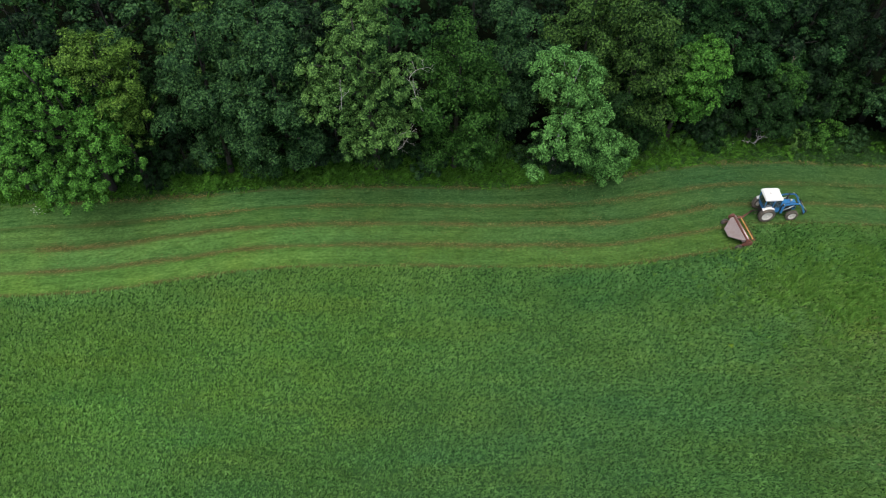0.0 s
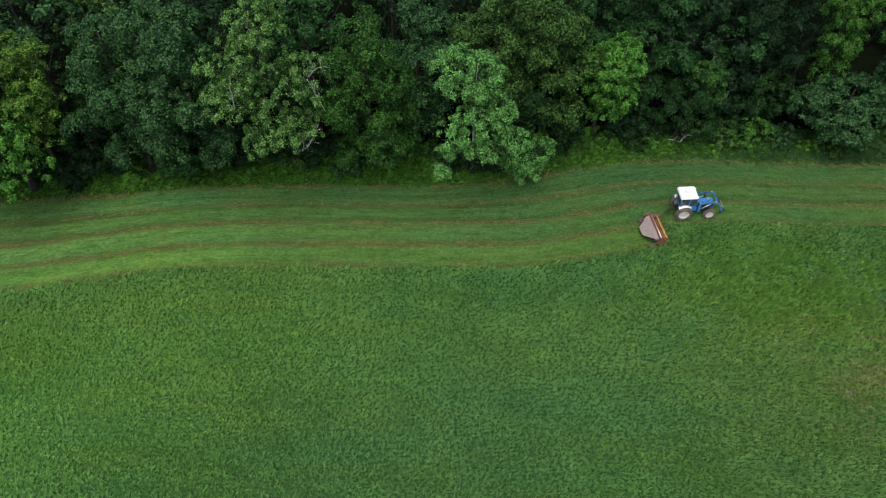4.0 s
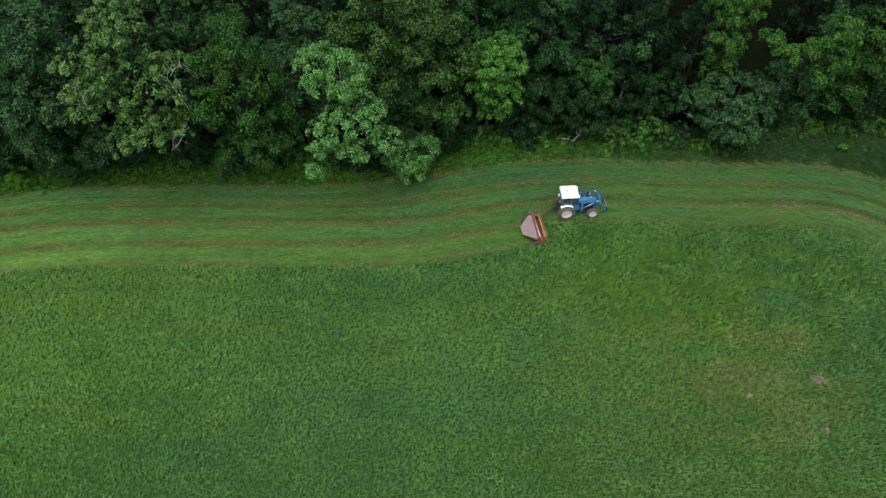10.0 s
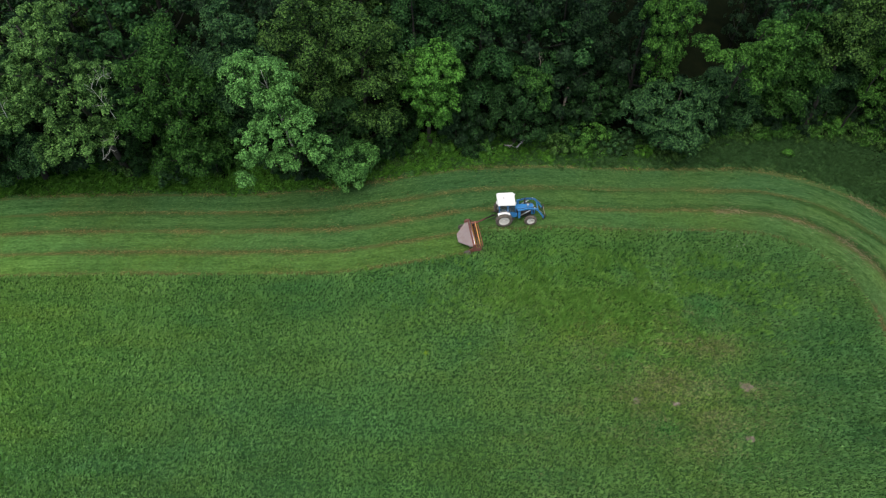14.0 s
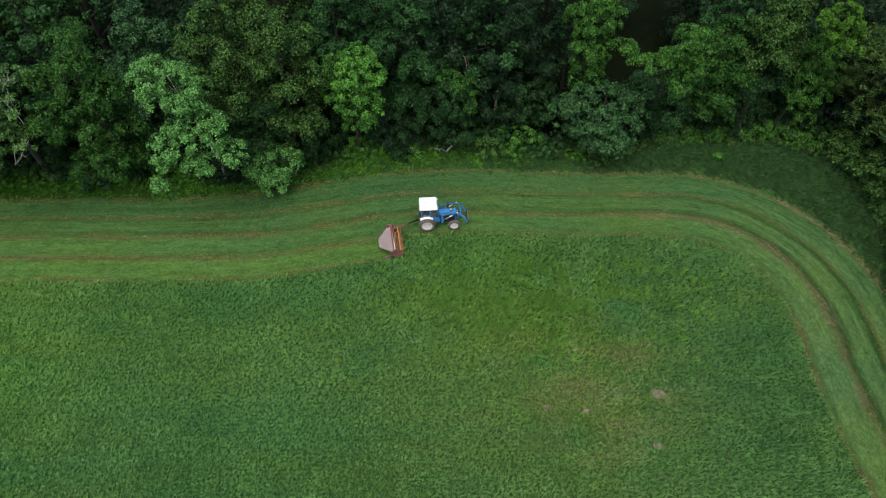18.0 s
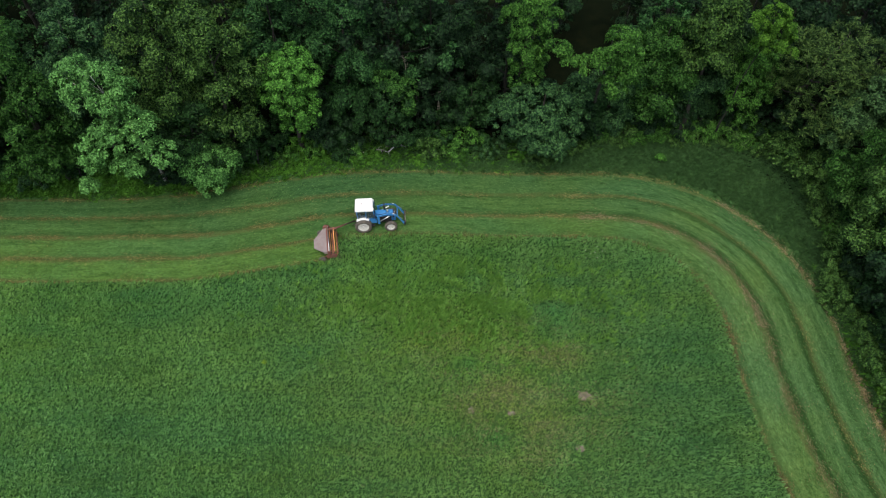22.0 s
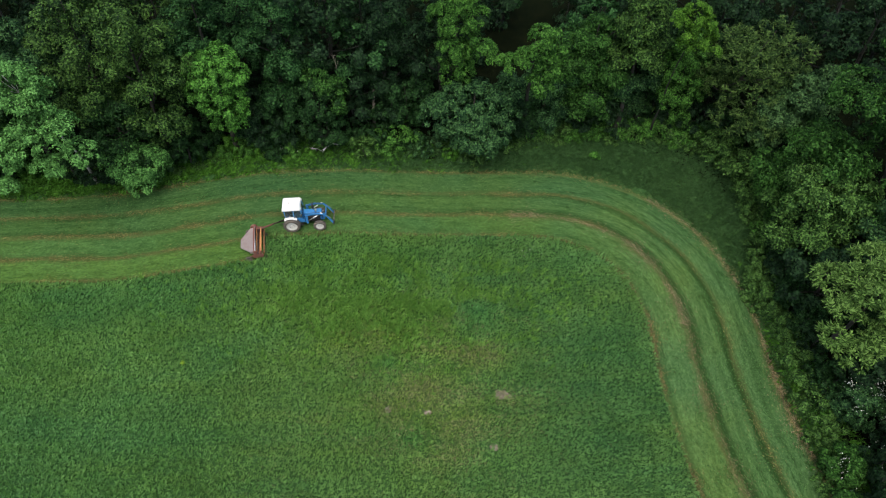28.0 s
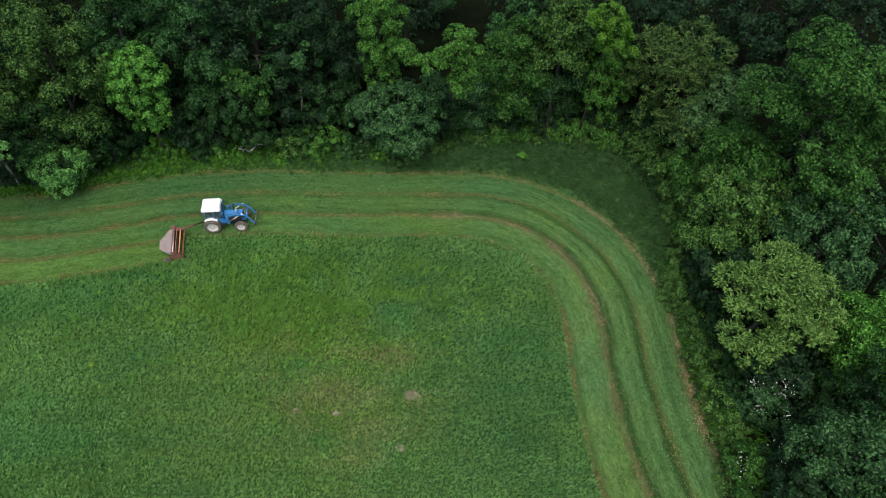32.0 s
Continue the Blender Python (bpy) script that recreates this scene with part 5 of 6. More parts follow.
def flowering_shrub(x, y, r, h, seed, flowers, foliage=LEAF_MID):
    root = shrub((x, y), r, h, foliage, "green shrub dotted with clusters of white flowers", 3000, seed, group="flowering shrubs")
    rng = np.random.default_rng(seed)
    c = rng.normal(0, 1, (9, 3)) * [[r * 0.5, r * 0.5, h * 0.24]] + [[-0.2, -0.5, h * 0.86]]
    at = c[rng.integers(0, 9, flowers)] + rng.normal(0, 0.26, (flowers, 3))
    part("blossom", leaf_mesh("blossom", at, rng.normal(0, 0.6, (flowers, 3)) + [[0, -0.4, 1]], rng.uniform(0.06, 0.13, flowers), rng.uniform(0.05, 0.1, flowers), PETAL, rng, 0.1),
         PETAL, root, "white flower clusters")


flowering_shrub(69.6, 24.2, 1.6, 4.6, 81, 210)
flowering_shrub(67.6, 20.4, 1.5, 3.4, 82, 60, LEAF_VINE)
flowering_shrub(67.2, 17.2, 1.4, 3.0, 83, 30, LEAF_VINE)
flowering_shrub(-35.8, 42.2, 0.5, 0.7, 84, 60, WEEDS)
flowering_shrub(26.4, 52.1, 0.6, 0.9, 85, 40, LEAF_MID)


def margin_plants(name, label, count, inside, near, far, height, width, material):
    xy = np.c_[RNG.uniform(-48, 72, count), RNG.uniform(8, 54, count)]
    d, run = to_edge(xy)
    p = xy[(d > spread(np.full(count, near), xy[:, 0]) + RNG.normal(0, 0.34, count)) & (d < far) & inside(xy)]
    blades = 9
    root = np.repeat(np.c_[p, np.zeros(len(p))], blades, 0)
    m = len(root)
    root[:, :2] += RNG.normal(0, 0.1, (m, 2))
    ob = new(name, blade_mesh(name, root, RNG.uniform(0, 6.283, m), RNG.uniform(0.45, 1.25, m), height * RNG.uniform(0.6, 1.3, m), width * RNG.uniform(0.6, 1.3, m), material))
    return tagged(ob, label, "tall grass", kind="stuff")


# ---- grass, straw and bare ground ----
margin_plants("margin_weeds", "bright green weeds between the mown border and the wood", 130000, lambda q: q[:, 0] < 31 + RNG.normal(0, 7, len(q)), LINES[2] + 0.3, 12.0, 0.45, 0.055, WEEDS)
margin_plants("rank_grass", "dark rank grass between the mown border and the wood", 160000, lambda q: (q[:, 0] >= 29 + RNG.normal(0, 7, len(q))) & ~np.array([q_[0] > 44 and beyond_margin(q_, -1.5) for q_ in q]) & ((q[:, 0] > 44) | (q[:, 1] < 54.3)), LINES[2] + 0.3, 18.5, 0.40, 0.028, RANK_GRASS)
margin_plants("leg_weeds", "green weeds and low herbs beside the mown border", 60000, lambda q: (q[:, 0] > 61) & (q[:, 1] < 33 + RNG.normal(0, 2.5, len(q))), LINES[2] + 0.35, 13.0, 0.5, 0.06, WEEDS)
standing_grass()
field_herbs()
dry_grass()
cut_tufts()
LEG = int(np.argmin(np.abs(EDGE[:, 0] - 54) + 10 * (EDGE[:, 1] > 40.5)))
thatch_row(-SWATH + 0.12, 100, STOP, 0.17, 180, "brown straw line along the edge of the standing grass")
thatch_row(0.05, 100, len(EDGE) - 50, 0.2, 260, "brown straw line between two mown swaths")
thatch_row(LINES[0], 100, LEG, 0.2, 260, "brown straw line between two mown swaths")
thatch_row(LINES[0], LEG, len(EDGE) - 50, 0.28, 210, "broken dark straw line along the field's end", -0.05, RED_STRAW)
thatch_row(LINES[2], 100, len(EDGE) - 50, 0.19, 290, "brown straw line along the unmown margin")
thatch_row(LINES[1], 100, LEG, 0.2, 210, "faint brown straw line between two mown swaths")
thatch_row(LINES[1], LEG, len(EDGE) - 50, 0.26, 120, "faint broken straw line along the field's end", -0.15)
thatch_row(0.1, LEG, len(EDGE) - 50, 0.13, 150, "reddish straw line along the edge of the standing grass", 0.1, RED_STRAW)
thatch_row(LINES[2], LEG, len(EDGE) - 60, 0.2, 290, "pale reddish straw line along the field's end", 0.3, PALE_STRAW)
thatch_row(LINES[0] - 0.1, LEG - 14, LEG + 16, 0.24, 210, "pale straw line round the field's corner", 0.1, PALE_STRAW)
thatch_row(LINES[0] - 0.1, LEG + 10, len(EDGE) - 60, 0.22, 80, "broken pale straw line along the field's end", -0.15, PALE_STRAW)
for x, y, r in BARE:
    bare_patch(x, y, r)
seeds = np.c_[RNG.normal(48.2, 0.7, 16), RNG.normal(39.4, 0.5, 16), RNG.uniform(0.4, 0.55, 16)]
tagged(new("seed_heads", leaf_mesh("seed_heads", seeds, RNG.normal(0, 0.4, (16, 3)) + [[0, -0.3, 1]], RNG.uniform(0.08, 0.16, 16), RNG.uniform(0.05, 0.08, 16), PETAL, RNG)),
       "few pale seed heads standing over the grass", "seed heads", kind="stuff")


def dead_branch(name, at, turn, scale, seed, label, tilt=8, thick=1.0, wood=None):
    """A bare crooked branch whose side shoots fork into thinner and thinner twigs."""
    rng = random.Random(seed)
    root = thing(name, at, label, "branch")
    m = pose(0, 0, 0, 0, -tilt, turn).to_3x3()

    def crooked(start, way, length, steps, bend):
        pts, way = [start], way.normalized()
        for _ in range(steps):
            way = (way + Vector([rng.uniform(-bend, bend) for _ in range(3)])).normalized()
            pts.append(pts[-1] + way * (length / steps))
        return pts, way

    main, _ = crooked(Vector((0, 0, 0.06)), m @ Vector((1, 0, 0)), scale, 6, 0.3)
    part("stem", tube(main, [0.085 * thick * (1 - 0.13 * i) for i in range(7)], 7), wood or PALE_BARK, root)
    for i in range(5):
        a = main[1 + i]
        way = m @ Vector((0.8, (0.9 if i % 2 else -0.9) * rng.uniform(0.6, 1.2), rng.uniform(-0.2, 0.5)))
        pts, _ = crooked(a, way, scale * rng.uniform(0.28, 0.5) * (1.1 - 0.1 * i), 4, 0.38)
        twig = tube(pts, [0.042 * thick, 0.034 * thick, 0.026 * thick, 0.018 * thick, 0.008], 5)
        for k in (1, 2, 3):
            fine, _ = crooked(pts[k], way + Vector([rng.uniform(-0.9, 0.9) for _ in range(3)]), scale * rng.uniform(0.1, 0.2), 3, 0.4)
            twig = joined(twig, tube(fine, [0.022 * thick, 0.018 * thick, 0.012 * thick, 0.006], 4))
        part("twig", twig, wood or PALE_BARK, root)
    return root


dead_branch("fallen_branch", (29.6, 51.6, 0.45), 42, 2.2, 3, "pale grey fallen branch lying in the weeds", 18, 1.0)
dead_branch("fallen_branch", (28.0, 51.9, 0.5), 12, 1.6, 4, "thin grey fallen branch beside a thicker one", 6, 0.5)
for at, turn, scale, seed, tilt in (((-4.6, 41.9, 7.6), 8, 2.7, 5, 34), ((-4.6, 41.9, 7.6), 60, 2.0, 6, 66), ((-8.0, 39.1, 14.2), 0, 2.5, 21, 76), ((-2.35, 42.4, 11.4), 168, 3.4, 8, 74), ((-3.4, 43.6, 13.6), 30, 2.4, 9, 60)):
    dead_branch("dead_limb", at, turn, scale, seed, "bare silvery dead limb in the grey-green tree", tilt, 0.32)
dead_branch("dead_limb", (31.3, 54.6, 7.6), 60, 1.5, 12, "thin bare grey limb standing out of the vines", 72, 0.4, GREY_BARK)
copy_thing(SHRUBS[2], pose(34.3, 53.6, 0, 0, 0, 40) @ Matrix.Scale(1.35, 4))
for x, y, h, lean in ((34.2, 55.6, 4.5, 2),):
    snag = thing("dead_tree", (x, y, 0), "bare pale dead tree standing in the wood", "tree", turn=lean * 10)
    part("trunk", tube([(0, 0, -0.05), (0.05 * lean, 0.05, h * 0.5), (0.1 * lean, 0.0, h)], [0.17, 0.14, 0.10], 8), GREY_BARK, snag)

# ---- the tractor ----
BLUE = plain("blue_tractor_paint", (0.032, 0.185, 0.430), 0.38, 0, (0.05, 0.08, 0.12), 0.4, 4.0)
WHITE = plain("white_cab_paint", (0.80, 0.80, 0.78), 0.4, 0, (0.5, 0.48, 0.43), 0.25, 2.0)
RIM = plain("pale_wheel_paint", (0.58, 0.57, 0.53), 0.5, 0, (0.25, 0.22, 0.17), 0.55, 5.0)
RUBBER = plain("tyre_rubber", (0.06, 0.055, 0.048), 0.85, 0, (0.17, 0.14, 0.10), 0.8, 5.0, 0.5)
IRON = plain("dark_iron", (0.035, 0.035, 0.037), 0.55, 0.4, (0.10, 0.06, 0.035), 0.5, 6.0)
RUST_RED = plain("rusty_red_paint", (0.155, 0.052, 0.040), 0.65, 0, (0.12, 0.075, 0.05), 0.7, 4.0, 0.3)
DULL_SHEET = plain("weathered_grey_red_sheet", (0.235, 0.20, 0.19), 0.5, 0, (0.17, 0.10, 0.08), 0.55, 2.5, 0.15)
REEL_TAN = plain("orange_tan_slats", (0.52, 0.24, 0.075), 0.6, 0, (0.26, 0.12, 0.05), 0.55, 5.0)
CHROME = plain("bright_steel", (0.60, 0.60, 0.60), 0.3, 0.8, (0.3, 0.28, 0.25), 0.4, 6.0)
LAMP = plain("lamp_lens", (0.75, 0.75, 0.72), 0.15, 0, (0.6, 0.6, 0.55), 0.2, 8.0)
glass, _nt, _b = shader("dark_cab_glass", 0.06, 0.0, 0.5)
_b.inputs["Base Color"].default_value = (0.45, 0.52, 0.52, 1)
_b.inputs["Transmission Weight"].default_value = 0.92
SEAT = plain("black_seat_vinyl", (0.025, 0.025, 0.027), 0.6)


def wheel(parent, name, x, y, R, w, sides=1, lugs=18, paint=None):
    """A tractor wheel: tyre with slanted lugs, dished rim, hub and bolts. sides: which way its face looks along y."""
    holder = new(name)
    holder.parent = parent
    holder.location = (x, y, R)
    h = w / 2
    body = lathe([(-h * 0.75, R * 0.62), (-h, R * 0.72), (-h * 0.98, R * 0.88), (-h * 0.7, R * 0.95), (0, R * 0.965), (h * 0.7, R * 0.95), (h * 0.98, R * 0.88), (h, R * 0.72), (h * 0.75, R * 0.62)], 36, caps=False)
    part("tyre", body, RUBBER, holder)
    for i in range(lugs):
        for s in (-1, 1):
            a = 360 * (i + (0.5 if s > 0 else 0)) / lugs
            lug = box((0.055, h * 1.02, 0.05), (0, 0, 0), (0, 0, 32 * s), 0.012)
            part("lug", moved(lug, pose(0, 0, 0, 0, a, 0) @ pose(0, s * h * 0.48, R * 0.965)), RUBBER, holder)
    o = sides
    rim = lathe([(-o * h * 0.6, R * 0.60), (o * h * 0.78, R * 0.64), (o * h * 0.84, R * 0.60), (o * h * 0.60, R * 0.54), (o * h * 0.48, R * 0.38), (o * h * 0.55, R * 0.2), (o * h * 0.2, R * 0.05)], 32)
    part("rim", rim, paint or RIM, holder, "dusty painted rim")
    part("hub", lathe([(o * h * 0.1, R * 0.2), (o * h * 0.66, R * 0.15), (o * h * 0.72, R * 0.08), (o * h * 0.74, 0.01)], 20), paint or RIM, holder)
    for i in range(8):
        a = 2 * math.pi * i / 8
        part("bolt", moved(lathe([(o * h * 0.40, 0.02), (o * h * 0.6, 0.02)], 6), Matrix.Translation((R * 0.27 * math.cos(a), 0, R * 0.27 * math.sin(a)))), IRON, holder)
    return holder


def arch(radius, width, a0, a1, thick=0.035, steps=14):
    """A curved fender over a wheel that turns about y."""
    bm = bmesh.new()
    rows = []
    for i in range(steps + 1):
        a = radians(a0 + (a1 - a0) * i / steps)
        row = []
        for r, y in ((radius, -width / 2), (radius, width / 2), (radius - thick, width / 2 - 0.01), (radius - thick, -width / 2 + 0.01)):
            row.append(bm.verts.new((r * math.cos(a), y, r * math.sin(a))))
        rows.append(row)
    for p, q in zip(rows, rows[1:]):
        for k in range(4):
            bm.faces.new((p[k], p[(k + 1) % 4], q[(k + 1) % 4], q[k]))
    bm.faces.new(rows[0])
    bm.faces.new(rows[-1][::-1])
    bmesh.ops.recalc_face_normals(bm, faces=bm.faces)
    return bm


def flat_bar(points, height, width):
    """A beam of rectangular section along points in the x-z plane."""
    bm = bmesh.new()
    rows = []
    pts = [Vector(p) for p in points]
    for i, p in enumerate(pts):
        d = (pts[min(i + 1, len(pts) - 1)] - pts[max(i - 1, 0)]).normalized()
        up = Vector((-d.z, 0, d.x))
        rows.append([bm.verts.new(p + up * (height / 2 * s) + Vector((0, width / 2 * t, 0))) for s, t in ((1, 1), (1, -1), (-1, -1), (-1, 1))])
    for p, q in zip(rows, rows[1:]):
        for k in range(4):
            bm.faces.new((p[k], p[(k + 1) % 4], q[(k + 1) % 4], q[k]))
    bm.faces.new(rows[0])
    bm.faces.new(rows[-1][::-1])
    bmesh.ops.recalc_face_normals(bm, faces=bm.faces)
    bmesh.ops.bevel(bm, geom=bm.edges[:], offset=0.01, segments=1, affect="EDGES")
    return bm


def tractor(x, y, turn):
    t = thing("tractor", (x, y, 0), "blue farm tractor with white cab roof and front loader", "tractor", turn=turn)
    for s in (-1, 1):
        wheel(t, "rear_wheel", 0, 0.80 * s, 0.74, 0.44, s, 16)
        wheel(t, "front_wheel", 2.35, 0.78 * s, 0.54, 0.32, s, 14)
        part("fender", moved(arch(0.84, 0.30, 52, 132), Matrix.Translation((0, 0.72 * s, 0.74))), WHITE, t, "white curved rear fender")
    part("rear_axle", bar((0, -0.62, 0.74), (0, 0.62, 0.74), 0.13, 12), IRON, t)
    part("front_axle", bar((2.35, -0.64, 0.54), (2.35, 0.64, 0.54), 0.08, 10), BLUE, t)
    part("gearbox", box((1.5, 0.5, 0.55), (0.35, 0, 0.78), bevel=0.06), IRON, t)
    part("engine", box((1.25, 0.66, 0.66), (1.80, 0, 0.92), bevel=0.05), IRON, t)
    part("front_support", box((0.5, 0.42, 0.4), (2.55, 0, 0.85), bevel=0.05), BLUE, t)
    hood = part("hood", box((1.60, 0.58, 0.36), (1.82, 0, 1.44), bevel=0.09, taper=(0.97, 0.84)), BLUE, t, "blue engine hood")
    part("hood_stripe", box((0.8, 0.04, 0.05), (1.85, -0.282, 1.44), (7, 0, 0), 0.008), WHITE, hood, "white side stripe")
    part("hood_stripe", box((0.8, 0.04, 0.05), (1.85, 0.282, 1.44), (-7, 0, 0), 0.008), WHITE, hood, "white side stripe")
    part("grille", box((0.06, 0.60, 0.62), (2.62, 0, 1.22), bevel=0.03), IRON, t)
    for s in (-1, 1):
        part("headlight", moved(lathe([(0.0, 0.085), (0.05, 0.09), (0.06, 0.05)], 16, "X"), Matrix.Translation((2.65, 0.18 * s, 1.32))), LAMP, t)
        part("step", box((0.42, 0.22, 0.05), (0.78, 0.62 * s, 0.62), bevel=0.015), IRON, t)
        part("fuel_tank", box((0.52, 0.26, 0.42), (0.90, 0.42 * s, 0.95), bevel=0.06), BLUE, t)
    stack = part("exhaust", tube([(1.85, 0.2, 1.55), (1.85, 0.2, 2.35), (1.80, 0.2, 2.48)], [0.045, 0.04, 0.035], 10), IRON, t)
    part("muffler", moved(lathe([(0, 0.05), (0.06, 0.085), (0.42, 0.085), (0.48, 0.05)], 14, "Z"), Matrix.Translation((1.85, 0.2, 1.68))), IRON, stack)
    part("air_cleaner", moved(lathe([(0, 0.05), (0.16, 0.05), (0.17, 0.10), (0.26, 0.11), (0.32, 0.04)], 14, "Z"), Matrix.Translation((2.1, -0.1, 1.6))), CHROME, t)
    # cab
    cab = part("cab_body", joined(box((1.35, 1.22, 0.45), (0.30, 0, 1.28), bevel=0.05), box((0.3, 1.18, 0.6), (0.88, 0, 1.1), bevel=0.04)), BLUE, t)
    for px, py, qx in ((-0.42, 0.62, -0.50), (0.30, 0.66, 0.28), (1.02, 0.60, 0.90)):
        for s in (-1, 1):
            part("pillar", bar((px, py * s, 1.42), (qx, py * s * 0.98, 2.42), 0.042, 8), BLUE, cab)
    for s in (-1, 1):
        for a, b in ((-0.42, 0.26), (0.34, 0.98)):
            part("side_window", box((b - a - 0.05, 0.016, 0.86), ((a + b) / 2 - 0.03, 0.63 * s, 1.95), (2 * s, 0, 0), 0.004), glass, cab)
        part("door_handle", box((0.14, 0.03, 0.04), (0.44, 0.67 * s, 1.55), bevel=0.01), IRON, cab)
        part("mirror", box((0.05, 0.2, 0.26), (1.0, 0.86 * s, 2.0), bevel=0.02), IRON, cab)
    part("windscreen", box((0.016, 1.1, 0.86), (0.95, 0, 1.95), (0, -7, 0), 0.004), glass, cab)
    part("rear_window", box((0.016, 1.1, 0.86), (-0.46, 0, 1.95), (0, -5, 0), 0.004), glass, cab)
    part("seat", joined(box((0.48, 0.5, 0.14), (0.02, 0, 1.56), bevel=0.05), box((0.14, 0.48, 0.55), (-0.22, 0, 1.88), (0, -8, 0), 0.05)), SEAT, cab)
    part("steering_wheel", moved(lathe([(-0.015, 0.20), (0.0, 0.215), (0.015, 0.20), (0.015, 0.17), (-0.015, 0.17)], 20, "Z"), pose(0.55, 0, 1.85, 0, -25, 0)), SEAT, cab)
    roof = part("roof", box((1.62, 1.50, 0.24), (0.15, 0, 2.53), bevel=0.115, taper=(0.88, 0.90)), WHITE, t, "smooth white cab roof")
    part("roof_rib", box((1.25, 0.05, 0.03), (0.15, 0.32, 2.655), bevel=0.012), WHITE, roof)
    part("roof_rib", box((1.25, 0.05, 0.03), (0.15, -0.32, 2.655), bevel=0.012), WHITE, roof)
    part("vent", box((0.16, 0.22, 0.05), (-0.05, 0.0, 2.665), bevel=0.02), RIM, roof)
    for s in (-1, 1):
        part("work_lamp", box((0.07, 0.14, 0.10), (0.96, 0.5 * s, 2.5), bevel=0.02), LAMP, roof)
    # loader
    for s in (-1, 1):
        y_ = 0.60 * s
        part("loader_mast", flat_bar([(1.35, y_, 0.72), (1.30, y_, 1.72)], 0.20, 0.12), BLUE, t)
        arm = part("loader_arm", flat_bar([(1.30, y_, 1.66), (2.05, y_, 1.86), (2.75, y_, 1.78), (3.10, y_, 1.38), (3.55, y_, 0.58)], 0.15, 0.09), BLUE, t, "bent blue loader arm")
        part("lift_cylinder", bar((1.42, y_, 1.0), (2.25, y_, 1.62), 0.045, 10), CHROME, arm)
        part("tilt_cylinder", bar((2.55, y_, 1.95), (3.35, y_, 1.25), 0.035, 10), CHROME, arm)
        part("hose", tube([(1.35, y_ * 0.9, 1.74), (2.05, y_ * 0.92, 1.97), (2.75, y_ * 0.92, 1.88)], [0.018] * 3, 6), SEAT, arm)
        part("attach_plate", flat_bar([(3.50, y_, 0.42), (3.64, y_, 0.98)], 0.12, 0.10), IRON, t, "dark attachment plate")
        part("brace", bar((1.4, y_, 1.2), (2.4, 0.3 * s, 0.95), 0.035, 8), IRON, t)
    part("cross_tube", bar((2.95, -0.6, 1.52), (2.95, 0.6, 1.52), 0.055, 12), BLUE, t)
    part("attach_bar", bar((3.60, -0.68, 0.92), (3.60, 0.68, 0.92), 0.025, 10), DULL_SHEET, t, "dull attachment bar")
    part("attach_bar", bar((3.52, -0.68, 0.50), (3.52, 0.68, 0.50), 0.035, 10), IRON, t, "dark attachment bar")
    # drawbar and three-point linkage
    part("drawbar", box((0.75, 0.10, 0.06), (-0.62, 0, 0.46), bevel=0.012), IRON, t)
    for s in (-1, 1):
        part("lift_link", bar((-0.2, 0.36 * s, 0.62), (-0.95, 0.42 * s, 0.58), 0.03, 8), IRON, t)
    return t


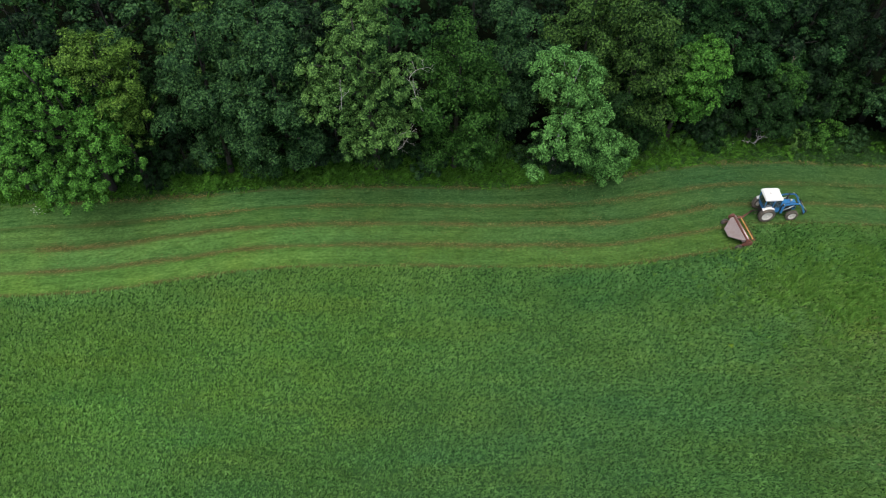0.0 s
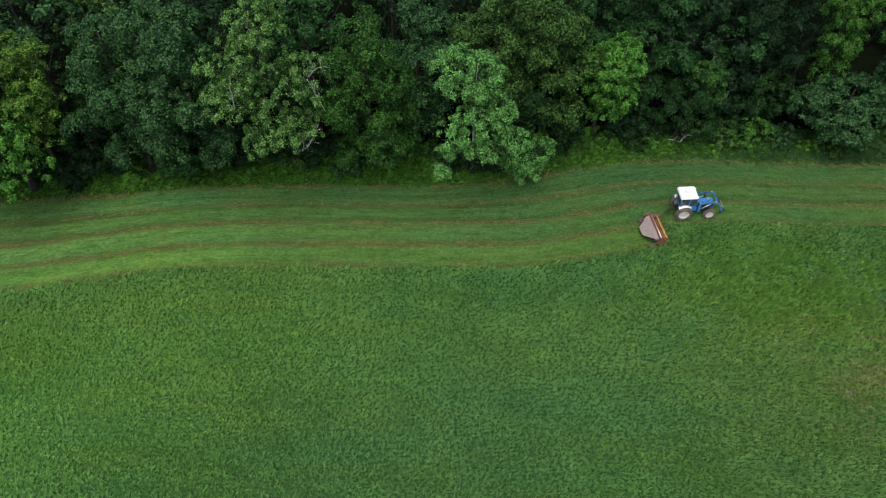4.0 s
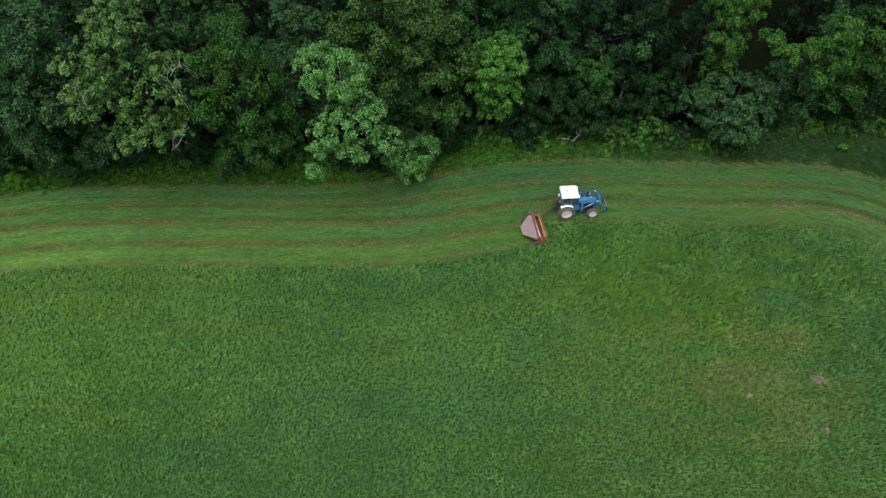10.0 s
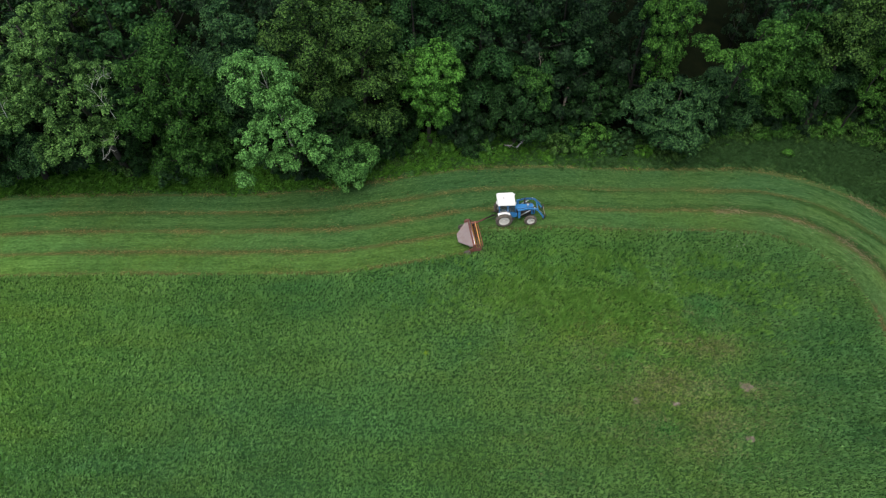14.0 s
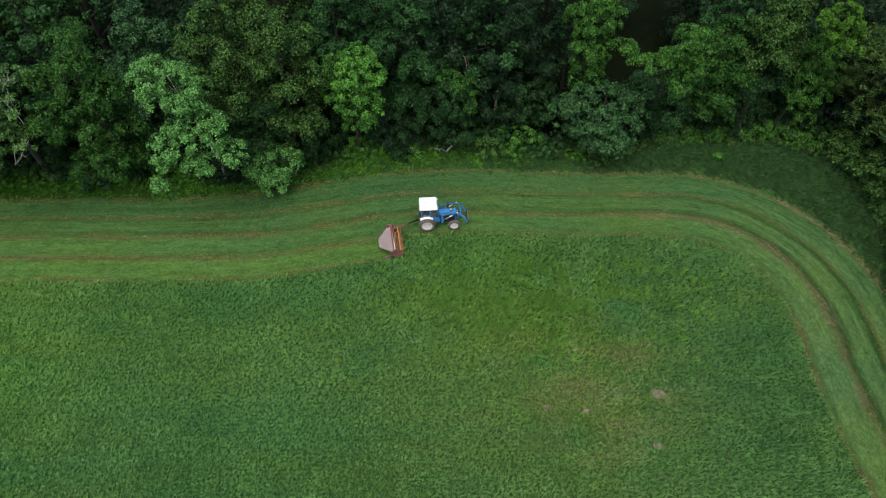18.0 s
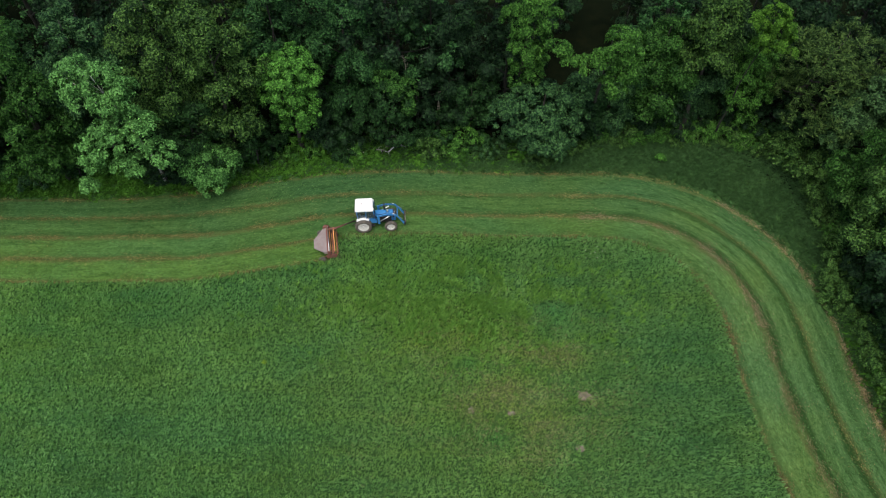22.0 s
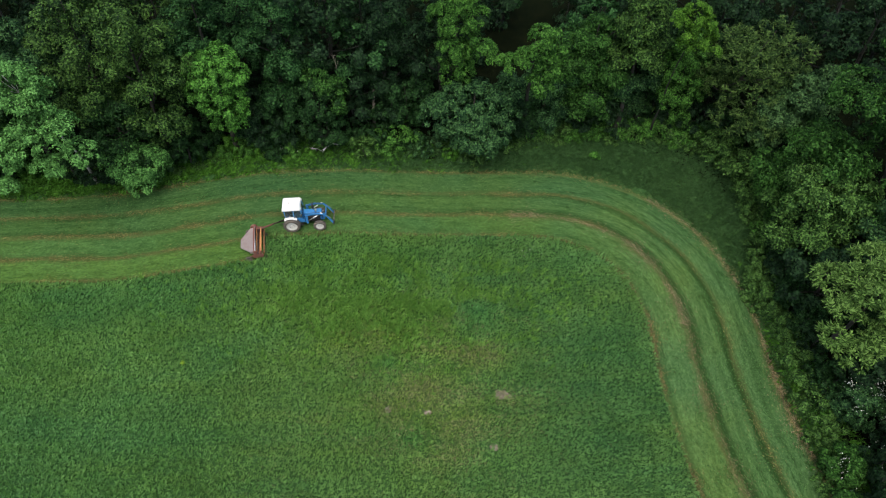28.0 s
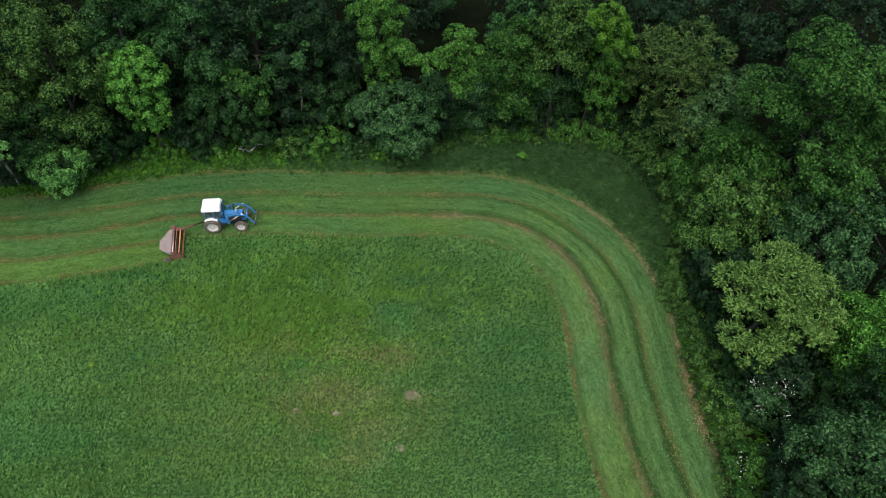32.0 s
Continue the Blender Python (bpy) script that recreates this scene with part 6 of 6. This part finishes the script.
def mower(x, y, turn, hitch):
    """A trailed mower-conditioner; its cutting front looks along x, its width runs along y."""
    m = thing("hay_mower", (x, y, 0), "weathered red and grey trailed hay mower with an orange slatted reel", "mower", turn=turn)
    hood = bmesh.new()
    lo = [hood.verts.new(v) for v in ((0.0, -1.32, 1.06), (0.0, 1.32, 1.06), (-0.28, 1.28, 1.03), (-1.12, 0.42, 0.70), (-1.12, -0.48, 0.70), (-0.34, -1.28, 1.02))]
    hood.faces.new(lo)
    ext = bmesh.ops.extrude_face_region(hood, geom=hood.faces[:])
    for v in ext["geom"]:
        if isinstance(v, bmesh.types.BMVert):
            v.co.z -= 0.05
    bmesh.ops.recalc_face_normals(hood, faces=hood.faces)
    part("deflector_hood", hood, DULL_SHEET, m, "dull grey-red sheet metal deflector hood")
    for s in (-1, 1):
        part("hood_side", flat_bar([(-0.02, 1.32 * s, 0.92), (-0.30, 1.27 * s, 0.89)], 0.26, 0.03), DULL_SHEET, m)
        part("end_plate", joined(box((0.85, 0.05, 0.42), (0.30, 1.38 * s, 0.50), bevel=0.03), box((0.26, 0.05, 0.5), (0.12, 1.38 * s, 0.86), (0, 0, 0), 0.03)), RUST_RED, m)
        part("skid", box((0.8, 0.16, 0.05), (0.55, 1.34 * s, 0.06), bevel=0.02), IRON, m)
        wheel(m, "transport_wheel", -0.50, 1.50 * s, 0.30, 0.18, s, 12, DULL_SHEET)
        part("wheel_arm", flat_bar([(-0.55, 1.38 * s, 0.32), (0.05, 1.38 * s, 0.7)], 0.1, 0.06), RUST_RED, m)
    part("drive_cover", moved(lathe([(-0.1, 0.16), (-0.06, 0.30), (0.06, 0.30), (0.1, 0.16)], 20), Matrix.Translation((0.0, 1.56, 0.86))), RUST_RED, m)
    part("main_beam", box((0.16, 2.75, 0.16), (0.06, 0, 1.10), bevel=0.02), RUST_RED, m)
    part("front_rail", bar((0.14, -1.36, 1.17), (0.14, 1.36, 1.17), 0.035, 8), CHROME, m, "worn bright steel rail")
    part("rear_panel", box((0.05, 2.66, 0.5), (0.12, 0, 0.78), bevel=0.01), IRON, m)
    reel = new("reel")
    reel.parent = m
    reel.location = (0.50, 0, 0.70)
    part("shaft", bar((0, -1.36, 0), (0, 1.36, 0), 0.05, 10), RUST_RED, reel)
    for i in range(6):
        a = radians(60 * i + 12)
        cx, cz = 0.36 * math.cos(a), 0.36 * math.sin(a)
        part("slat", box((0.085, 2.64, 0.03), (cx, 0, cz), (0, -math.degrees(a) + 70, 0), 0.008), REEL_TAN, reel, "orange tan reel slat")
        for j in range(16):
            yy = -1.24 + 2.48 * j / 15
            part("tine", bar((cx, yy, cz), (cx + 0.10 * math.cos(a - 0.9), yy, cz - 0.16), 0.008, 4), IRON, reel)
        for s in (-1.3, 0, 1.3):
            part("spoke", bar((0, s, 0), (cx, s, cz), 0.02, 6), RUST_RED, reel)
    part("cutter_bar", box((0.14, 2.72, 0.05), (0.82, 0, 0.10), bevel=0.01), IRON, m)
    for j in range(28):
        part("knife_guard", box((0.16, 0.03, 0.03), (0.95, -1.30 + 2.6 * j / 27, 0.10), bevel=0.008), IRON, m)
    for i, z in enumerate((0.36, 0.60)):
        part("roller", bar((0.22, -1.3, z), (0.22, 1.3, z), 0.11, 14), RUBBER, m)
    part("top_rail", bar((0.86, -1.38, 0.95), (0.86, 1.38, 0.95), 0.025, 8), RUST_RED, m)
    for s in (-1, 1):
        part("rail_arm", bar((0.14, 1.36 * s, 1.14), (0.86, 1.38 * s, 0.95), 0.025, 8), RUST_RED, m)
    hx, hy, hz = m.matrix_basis.inverted() @ hitch
    tongue = part("tongue", tube([(0.1, 1.2, 1.05), (0.75, 1.2, 1.02), (hx, hy, hz)], [0.09, 0.085, 0.06], 8), RUST_RED, m, "long rusty drawbar tongue")
    part("hitch_clevis", box((0.22, 0.12, 0.12), (hx, hy, hz), bevel=0.02), IRON, tongue)
    part("drive_shaft", bar((0.3, 1.05, 0.95), (hx + 0.2, hy - 0.05, hz + 0.16), 0.04, 8), IRON, m)
    return m


TRACTOR = (27.85, 42.75, 4.0)
tractor(*TRACTOR)
MOWER = (24.95, 40.1, 9.0)
mower(*MOWER, pose(TRACTOR[0], TRACTOR[1], 0, 0, 0, TRACTOR[2]) @ Vector((-0.95, 0, 0.50)))
